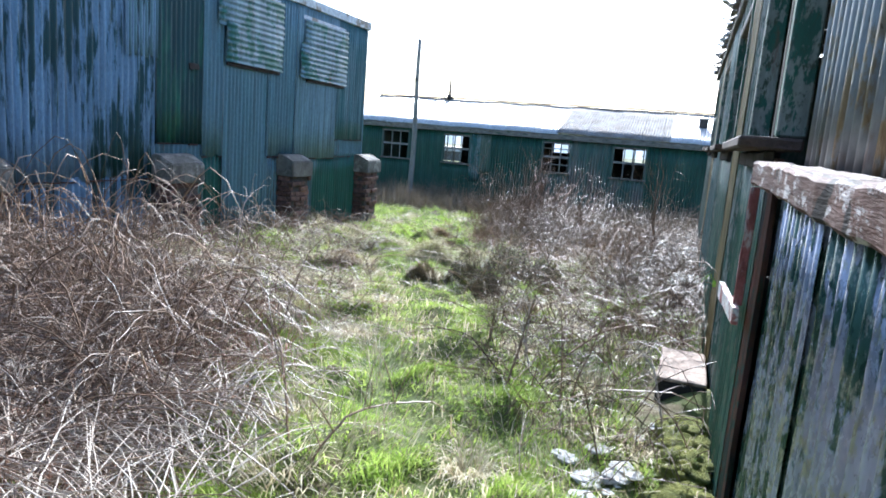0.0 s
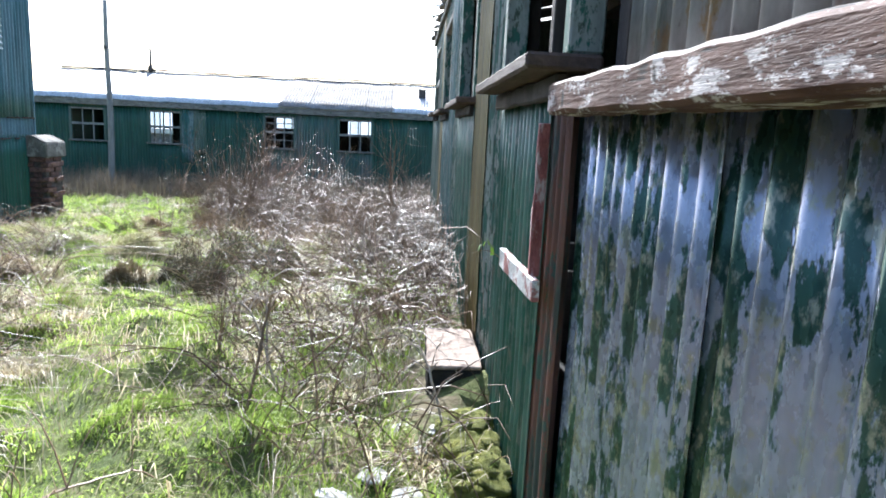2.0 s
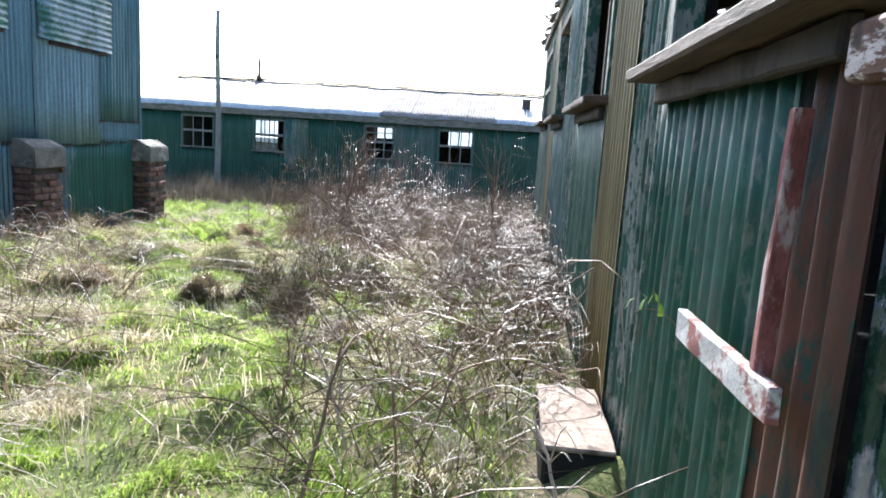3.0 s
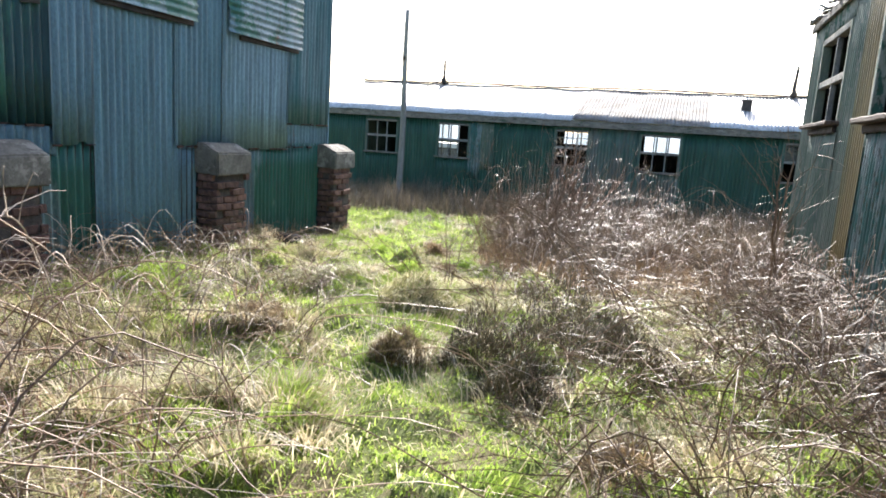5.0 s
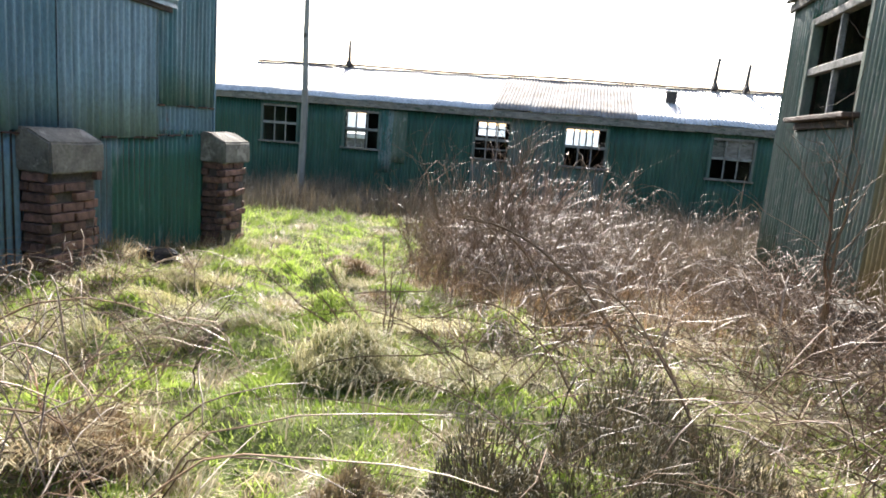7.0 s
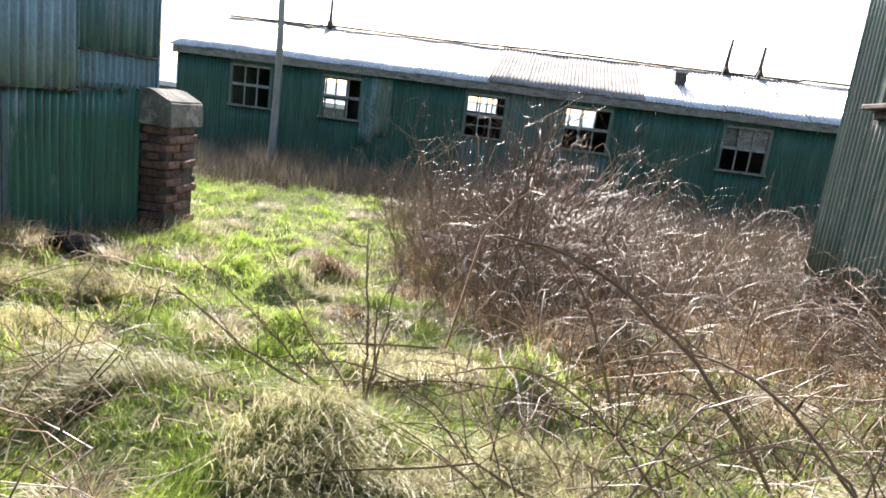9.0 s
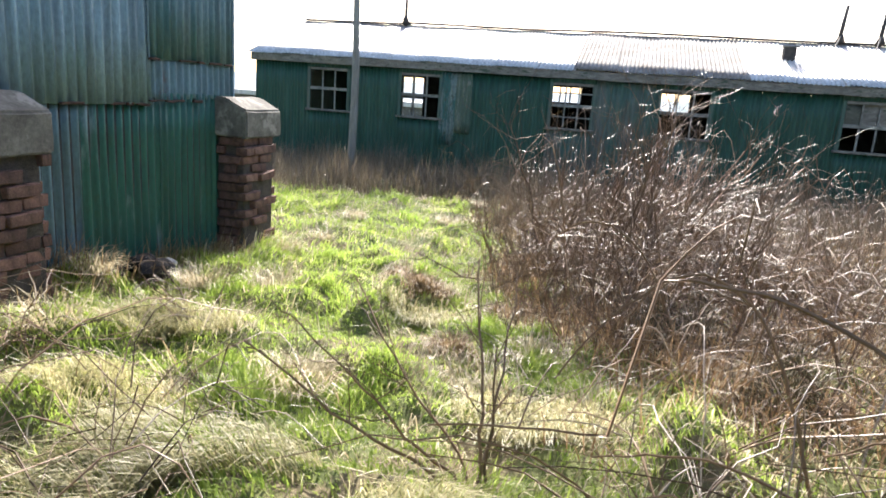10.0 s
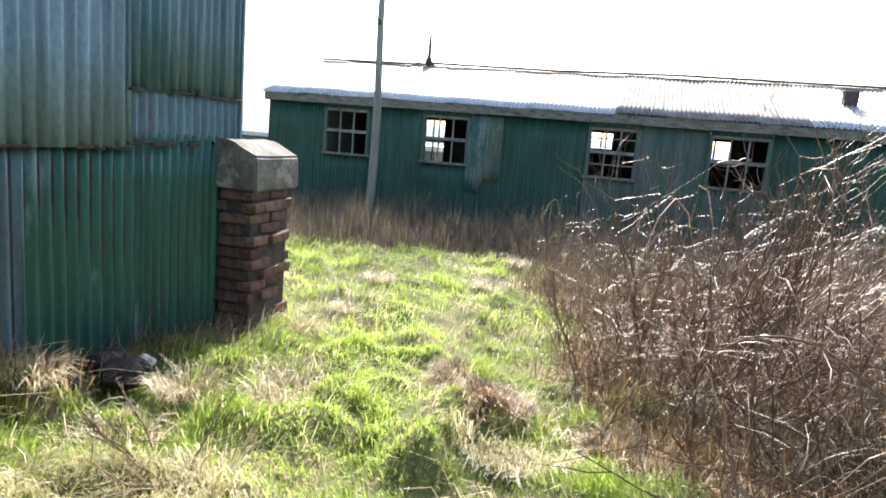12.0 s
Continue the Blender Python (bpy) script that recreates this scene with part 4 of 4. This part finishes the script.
x, y = scatter(34000, -4.2, 0.3, 8.2, 15.0)
ok = inside(x, y) & (rng.random(len(x)) < np.clip(right_thicket(x, y) * np.clip((y - 8.0) * 0.4, 0, 0.6) + core_thicket(x, y), 0, 1) * np.clip(0.6 + 1.4 * field(x, y, 1.4, 91.0), 0, 1))
x, y = x[ok], y[ok]
v, f = blades(np.stack([x, y, gz(x, y) - 0.02], 1), rng.uniform(0, 6.28, len(x)), rng.uniform(0.12, 0.42, len(x)), rng.uniform(0.2, 1.5, len(x)), rng.uniform(0.004, 0.009, len(x)))
tri_mesh("rusty_undergrowth", v, f, leafy("rusty_stem", (0.17, 0.10, 0.05), (0.5, 0.34, 0.19), 0.35, 0.5), "warm brown dead bracken and grass under the shrubs", "dead plants")

# bramble canes and twigs
def thicket(name, n_cane, n_twig, box, weight, height, label, seed_r=(0.003, 0.0062), low=None):
    x, y = scatter(n_cane * 3, *box)
    ok = inside(x, y) & (rng.random(len(x)) < weight(x, y))
    x, y = x[ok][:n_cane], y[ok][:n_cane]
    p = np.stack([x, y, gz(x, y) - 0.02], 1)
    n = len(x)
    q = arcs(p, rng.uniform(0, 6.28, n), rng.uniform(0.35, 1.3, n), np.clip(rng.gamma(6, height / 6, n), 0.08, height * 1.75) * (low(x, y) if low else 1.0), 9, 0.15, 0.82)
    v, f = tubes(q, rng.uniform(*seed_r, n))
    tri_mesh(name, v, f, M_CANE, label, "brambles")
    x, y = scatter(n_twig * 3, *box)
    ok = inside(x, y) & (rng.random(len(x)) < weight(x, y))
    x, y = x[ok][:n_twig], y[ok][:n_twig]
    n = len(x)
    z = gz(x, y) + rng.uniform(0, 1, n) ** 1.3 * height * 0.95 * (low(x, y) if low else 1.0)
    p = np.stack([x, y, z], 1)
    q = arcs(p, rng.uniform(0, 6.28, n), rng.uniform(0.14, 0.5, n), rng.uniform(-0.1, 0.25, n), 5, 0.2, 0.7)
    v, f = tubes(q, rng.uniform(0.0015, 0.0032, n))
    tri_mesh("bramble_twigs", v, f, M_TWIG, "dense dry brown bramble twigs", "brambles")


thicket("left_brambles", 2300, 9500, (LX, 0.0, -0.8, 5.8), left_thicket, 0.54, "tangled dry brown bramble canes beside the path", low=lambda x, y: np.clip((y - 1.3) / 1.7, 0.28, 1) * (1 + 0.5 * field(x, y, 1.3, 71.0)))
thicket("middle_brambles", 560, 6000, (-5.0, 2.5, 8.0, 17.5), core_thicket, 0.62, "dense thicket of arching dry bramble canes", low=lambda x, y: 1 + 0.7 * field(x, y, 0.9, 75.0))


def low_thicket(x, y):
    return right_thicket(x, y) * 0.5 * np.clip(0.7 + 1.6 * field(x, y, 1.2, 44.0), 0, 1)


thicket("low_brambles", 190, 1900, (-4.0, 0.36, 5.6, 12), low_thicket, 0.34, "low straggling bramble canes over dead grass")


def sparse(x, y):
    right = (x > path_x(y) + 0.45) & (y < 8)
    lft = (x < path_x(y) - 0.6) & (y > 4) & (y < 8.2)
    return np.where(right, 0.8, np.where(lft, 0.55, 0.0))


thicket("scattered_brambles", 300, 2200, (LX, 0.35, 2.6, 8.5), sparse, 0.27, "thin scattered bramble canes over the grass", (0.0028, 0.0055))


def by_wall(x, y):
    return np.where((x > -0.75) & (y > 4.2), np.clip((x + 0.75) * 1.4, 0, 1), 0)


thicket("wall_brambles", 170, 2400, (-0.8, 0.36, 4.2, 11.5), by_wall, 0.46, "wiry bramble canes against the iron hut", (0.0025, 0.0045))

# bleached lying stalks
x, y = scatter(4200, LX, 0.2, 1.0, 9.5)
ok = inside(x, y) & (rng.random(len(x)) < np.where(y < 4.5, np.where(x < path_x(y) - 0.55, 1.0, 0.12), 0.12) * (np.abs(x - path_x(y)) > 0.45))
x, y = x[ok], y[ok]
p = np.stack([x, y, gz(x, y) + rng.uniform(0.02, 0.14, len(x))], 1)
q = arcs(p, rng.uniform(0, 6.28, len(x)), rng.uniform(0.2, 0.75, len(x)), rng.uniform(-0.02, 0.1, len(x)), 5, 0.06, 0.9)
v, f = tubes(q, rng.uniform(0.0016, 0.0042, len(x)))
tri_mesh("lying_stalks", v, f, leafy("bleached_stalk", (0.26, 0.2, 0.15), (0.58, 0.5, 0.41), 0.1, 0.4, 0.5), "bleached dry stalks lying over the ground", "stalks")


def pale_canes(name, n, box, weight, height, reach, label):
    """Bleached canes that arch over the growth below them."""
    x, y = scatter(n * 4, *box)
    ok = inside(x, y) & (rng.random(len(x)) < weight(x, y))
    x, y = x[ok][:n], y[ok][:n]
    n = len(x)
    q = arcs(np.stack([x, y, gz(x, y)], 1), rng.uniform(0, 6.28, n), rng.uniform(0.4, 1.0, n) * reach, rng.uniform(0.35, 1.0, n) * height, 10, 0.14, 0.85)
    q = q[~(np.abs(q[..., 0] - path_x(q[..., 1])) < 0.5).any(1)]
    n = len(q)
    v, f = tubes(q, rng.uniform(0.0028, 0.0055, n))
    tri_mesh(name, v, f, M_PALECANE, label, "brambles")


pale_canes("pale_left_canes", 330, (LX, 0.0, 2.3, 5.6), left_thicket, 0.5, 1.2, "bleached bramble canes arching over the brown tangle")
pale_canes("pale_low_canes", 90, (-3.2, 0.36, 5.8, 12.0), lambda x, y: right_thicket(x, y) * 0.8, 0.5, 1.1, "bleached bramble canes arching over dead grass")
pale_canes("pale_weeds", 90, (LX, -2.6, 4.2, 7.4), lambda x, y: np.where(x < path_x(y) - 0.9, 0.8, 0.0), 0.55, 0.7, "thin bleached weeds before the iron wall")
pale_canes("pale_wall_canes", 45, (-0.7, 0.36, 3.9, 11.0), by_wall, 0.62, 0.7, "bleached wiry canes against the iron hut")


def limb(start, aim, length, rise, k, wob):
    """Polylines from start (n, 3) along aim (n, 3), bending upward by rise."""
    n = len(start)
    t = np.linspace(0, 1, k)[None, :, None]
    q = start[:, None] + aim[:, None] * length[:, None, None] * t
    q[..., 2] += (rise * length)[:, None] * (t[..., 0] ** 2)
    return q + np.cumsum(rng.normal(0, 1, (n, k, 3)), 1) * (wob * length / k)[:, None, None] * (t > 0)


def unit(a):
    return a / (np.linalg.norm(a, axis=1, keepdims=True) + 1e-9)


def shrub(name, x, y, height, stems, spread, side, label, category, thick=0.009, foot=0.1, lean=(0.0, 0.0)):
    """A bare shrub: each stem is one branch with its own side shoots and twigs."""
    z = ground_z(x, y) - 0.03
    sh = base(name, x, y, z, label, category)
    for i in range(stems):
        a = rng.uniform(0, 6.28)
        out = rng.uniform(0.15, 1.0) * spread
        h = height * rng.uniform(0.6, 1.0) * (1.0 - 0.25 * out / (spread + 0.01))
        p = np.array([[x + np.cos(a) * foot * rng.random(), y + np.sin(a) * foot * rng.random(), z]])
        d = np.array([[np.cos(a) * out + lean[0], np.sin(a) * out + lean[1], h * 0.85]])
        ln = np.linalg.norm(d, axis=1)
        main = limb(p, unit(d), ln, np.array([0.12]), 12, 0.14)
        vs, fs, off = [], [], 0
        m = side
        j = rng.integers(3, 12, m)
        dirs = unit(unit(np.repeat(d, m, 0)) * 0.8 + rng.normal(0, 0.55, (m, 3)) + np.array([lean[0], lean[1], 0.1]) * 0.5)
        sub = limb(main[0, j], dirs, rng.uniform(0.14, 0.42, m) * height / 1.3, np.full(m, 0.1), 6, 0.2)
        m3 = m * 3
        i3, j3 = rng.integers(0, m, m3), rng.integers(1, 6, m3)
        tw = limb(sub[i3, j3], unit(dirs[i3] + rng.normal(0, 0.6, (m3, 3))), rng.uniform(0.05, 0.2, m3) * height / 1.3, np.full(m3, 0.05), 4, 0.2)
        for q, r in ((main, np.array([thick * rng.uniform(0.7, 1.1)])), (sub, rng.uniform(0.26, 0.4, m) * min(thick, 0.009)), (tw, rng.uniform(0.16, 0.24, m3) * min(thick, 0.009))):
            v, f = tubes(q, r)
            vs.append(v)
            fs.append(f + off)
            off += len(v)
        attach(tri_mesh("branch", np.concatenate(vs), np.concatenate(fs), M_CANE if i % 3 else M_TWIG, "", "", ""), sh)


shrub("bare_shrub", -2.55, 11.1, 1.62, 20, 0.75, 15, "bare brown shrub with upward sprays in the bramble thicket", "shrub", 0.010, 0.3, (0.12, 0.0))
shrub("bare_shrub", -1.9, 11.6, 1.6, 17, 0.75, 14, "tall bare brown shrub rising from the thicket", "shrub", 0.010, 0.3, (0.2, 0.0))
shrub("bare_shrub", -2.95, 11.3, 1.25, 12, 0.55, 12, "bare brown shrub with fine sprays above the thicket", "shrub", 0.008, 0.25)
shrub("bare_shrub", -2.4, 10.0, 0.9, 14, 0.7, 11, "low bare brown shrub at the thicket's edge", "shrub", 0.007, 0.3)
shrub("bare_shrub", -1.2, 10.9, 0.9, 13, 0.8, 11, "low spreading bare shrub among pale canes", "shrub", 0.007, 0.3)
shrub("sapling", -0.12, 8.5, 2.1, 2, 0.1, 14, "thin bare sapling standing by the derelict hut", "sapling", 0.017, 0.03)
shrub("sapling", -2.68, 8.15, 0.95, 6, 0.75, 6, "young bare sapling shoots beside the path", "sapling", 0.008, 0.05, (-0.2, 0.0))
shrub("sapling", -4.35, 9.05, 0.5, 5, 0.35, 5, "small bare thorny shoots in the grass", "sapling", 0.006, 0.05)
shrub("sapling", -0.95, 4.2, 0.5, 4, 0.3, 6, "small bare thorny shoots in the dead grass", "sapling", 0.006, 0.05)

# dark heathy clumps
for a, b, r, top in ((-1.8, 6.3, 0.22, 0.3), (-1.42, 6.45, 0.28, 0.42), (-1.5, 5.95, 0.22, 0.24), (-1.05, 6.6, 0.3, 0.26), (-1.3, 7.1, 0.3, 0.28), (-1.95, 9.95, 0.32, 0.32), (-1.5, 9.3, 0.3, 0.26), (-2.2, 6.1, 0.15, 0.13)):
    n = 3200
    q, u = rng.uniform(0, 6.28, n), rng.random(n)
    rr = np.sqrt(rng.random(n)) * r
    px, py = a + np.cos(q) * rr, b + np.sin(q) * rr
    pz = ground_z(a, b) - 0.02 + np.sqrt(u) * top * (1 + 0.35 * np.sin(q * 2 + a * 9)) * np.clip(1.0 - (rr / r) ** 2, 0, 1)
    v, f = blades(np.stack([px, py, pz], 1), q + rng.normal(0, 0.9, n), rng.uniform(0.03, 0.075, n), rng.uniform(0.2, 1.6, n), rng.uniform(0.003, 0.006, n))
    tri_mesh("heath_clump", v, f, M_HEATH if top > 0.15 else M_DOME, "dark grey-green heathy clump in dead grass" if top > 0.15 else "low dome of matted grey-brown grass", "shrub" if top > 0.15 else "tussock", "")

# a few long thorny canes across the path's edges
LONG = ((-1.45, 7.2, 2.75, 1.1, 0.42), (-1.2, 7.6, 2.9, 1.5, 0.75), (-1.0, 6.9, 1.9, 1.2, 0.6), (-3.9, 5.2, 0.9, 1.2, 0.5), (-4.4, 6.8, -0.2, 1.3, 0.35), (-0.35, 3.6, 2.2, 0.8, 0.45),
        (-0.57, 3.85, 2.0, 0.35, 0.42), (-0.66, 4.05, 1.9, 0.3, 0.36), (-1.1, 2.2, 1.0, 0.6, 0.3), (-1.25, 2.3, 2.3, 0.7, 0.35), (-0.95, 3.75, 3.1, 0.5, 0.06), (0.2, 3.3, 1.7, 0.5, 0.3),
        (-0.5, 4.1, 0.3, 0.85, 0.4), (-0.6, 3.3, 1.8, 0.6, 0.5), (-2.6, 3.4, -0.9, 1.5, 0.45), (-3.2, 4.4, 1.7, 0.5, 0.85), (-1.9, 9.4, 2.6, 1.0, 0.7), (-1.6, 8.4, 3.3, 0.9, 0.8))
for x, y, a, ln, pk in LONG:
    q = arcs(np.array([[x, y, ground_z(x, y) - 0.02]]), np.array([a]), np.array([ln]), np.array([pk]), 24, 0.10, 0.8)
    sh = base("bramble_cane", x, y, ground_z(x, y), "long arching thorny bramble cane over the grass", "bramble", group="long canes")
    m = 12
    i = rng.integers(2, 23, m)
    w = arcs(q[0, i], rng.uniform(0, 6.28, m), rng.uniform(0.06, 0.3, m), rng.uniform(0.02, 0.2, m), 5, 0.1, 0.6)
    v, f = tubes(q, np.array([0.0075]))
    mat = M_PALECANE if ln < 0.55 else M_CANE
    stem = attach(tri_mesh("stem", v, f, mat, "", "", ""), sh)
    for row in w:
        v, f = tubes(row[None], rng.uniform(0.002, 0.0035, 1))
        attach(tri_mesh("side_shoot", v, f, mat, "", "", ""), sh)

M_COMBED = leafy("combed_grass", (0.22, 0.23, 0.08), (0.62, 0.56, 0.34), 0.45, 0.42)
M_BROWN = leafy("brown_clump", (0.15, 0.10, 0.055), (0.45, 0.33, 0.18), 0.35, 0.5)
for a, b, r, comb in ((-3.6, 10.3, 0.2, 0), (-3.82, 10.8, 0.18, 0), (-3.15, 6.2, 0.22, 0), (-2.6, 7.55, 0.22, 1), (-3.55, 7.75, 0.22, 1), (-3.1, 9.4, 0.15, 0), (-3.35, 9.9, 0.14, 1), (-2.95, 10.3, 0.2, 0), (-2.55, 8.7, 0.18, 1), (-3.7, 5.6, 0.2, 1),
                      (-2.75, 5.2, 0.16, 1), (-3.9, 6.9, 0.16, 1), (-2.6, 4.2, 0.18, 1), (-4.4, 5.8, 0.2, 1), (-0.9, 5.3, 0.25, 0), (-0.75, 7.6, 0.25, 1), (-1.9, 7.7, 0.18, 1), (-4.2, 8.05, 0.2, 1), (-4.45, 8.9, 0.16, 1)):
    n = int(1500 * max(0.7, (r / 0.18) ** 2))
    q, u = rng.uniform(0, 6.28, n), rng.random(n)
    rr = np.sqrt(rng.random(n)) * r * (1 + 0.3 * np.sin(q * 2 + a * 7) + 0.2 * np.sin(q * 3 + b * 5))
    px, py = a + np.cos(q) * rr, b + np.sin(q) * rr
    pz = ground_z(a, b) - 0.06 + np.sqrt(u) * r * (0.3 if comb else 0.65) * np.clip(1.0 - (rr / r) ** 2, 0, 1)
    if comb:
        px, py = a + (px - a) * 1.5, b + (py - b) * 1.5
        pz = gz(px, py) - 0.01 + rng.uniform(0, 0.03, n)
    az = rng.normal(rng.uniform(3.6, 5.8), 0.6, n) if comb else q + rng.normal(0, 0.7, n)
    v, f = blades(np.stack([px, py, pz], 1), az, rng.uniform(0.08, 0.24, n) if comb else rng.uniform(0.05, 0.15, n), rng.uniform(0.8, 1.6, n), rng.uniform(0.003, 0.006, n))
    tri_mesh("dead_clump", v, f, M_COMBED if comb else M_BROWN, "combed pale tussock of long dead grass" if comb else "rounded brown clump of dead grass and fern", "tussock", "")

# brown mat under the bramble beside the path
x, y = scatter(90000, LX, 0.0, 0.9, 6.5)
ok = inside(x, y) & (rng.random(len(x)) < np.clip((path_x(y) - 0.6 - x) * 1.2, 0, 0.6) * np.clip((5.0 - y) * 0.7, 0.06, 1))
x, y = x[ok], y[ok]
v, f = blades(np.stack([x, y, gz(x, y) + rng.uniform(0, 0.07, len(x))], 1), rng.uniform(0, 6.28, len(x)), rng.uniform(0.06, 0.22, len(x)), rng.uniform(0.6, 1.6, len(x)), rng.uniform(0.003, 0.007, len(x)))
tri_mesh("dead_stem_mat", v, f, leafy("red_brown_mat", (0.13, 0.06, 0.04), (0.42, 0.255, 0.18), 0.25, 0.5), "matted red-brown dead stems and leaves", "dead plants")

# bleached stalks trodden flat beside the hut's corner, colour lightened for strong sun
x, y = rng.uniform(-3.4, -0.7, 2600), rng.uniform(0.6, 2.5, 2600)
ok = x < path_x(y) - 0.35 - 0.3 * rng.random(len(x))
x, y = x[ok], y[ok]
n = len(x)
p = np.stack([x, y, gz(x, y) + rng.uniform(0.03, 0.16, n)], 1)
q = arcs(p, rng.normal(2.9, 0.6, n), rng.uniform(0.2, 0.8, n), rng.uniform(-0.02, 0.1, n), 5, 0.07, 0.9)
v, f = tubes(q, rng.uniform(0.002, 0.005, n))
tri_mesh("bleached_stalks", v, f, leafy("sunlit_pale_stalk", (0.34, 0.26, 0.2), (0.78, 0.7, 0.6), 0.15, 0.4, 0.5), "bleached stalks trodden flat on the ground, colour lightened for strong sun", "stalks")

sprig = base("leafy_sprig", 0.30, 3.02, 0.88, "small green leafy sprig beside the broken board", "sprig")
q = arcs(np.array([[0.36, 3.05, 0.84]]), np.array([3.6]), np.array([0.12]), np.array([0.05]), 6, 0.05, 0.7)
v, f = tubes(q, np.array([0.002]))
attach(tri_mesh("stem", v, f, M_CANE, "", "", ""), sprig)
for k in range(7):
    v, f = blades(q[0, 2 + k % 4][None] + rng.normal(0, 0.012, (1, 3)), np.array([rng.uniform(0, 6.28)]), np.array([0.035]), np.array([0.8]), np.array([0.014]))
    attach(tri_mesh("leaf", v, f, M_LEAF, "", "", ""), sprig)

# dry stems along the foot of the tall building
x, y = rng.uniform(LX + 0.03, LX + 0.4, 5200), rng.uniform(5.5, 11.4, 5200)
ok = inside(x, y) & (rng.random(len(x)) < 1.1 - (x - LX) * 2.6) & (field(x, y, 1.6, 81.0) > -0.25)
x, y = x[ok], y[ok]
v, f = blades(np.stack([x, y, gz(x, y) - 0.02], 1), rng.normal(0.0, 1.0, len(x)), rng.uniform(0.1, 0.34, len(x)), rng.uniform(0.2, 1.2, len(x)), rng.uniform(0.003, 0.007, len(x)))
tri_mesh("wall_foot_stems", v, f, M_BROWN, "dry brown stems along the foot of the iron wall", "dead grass")
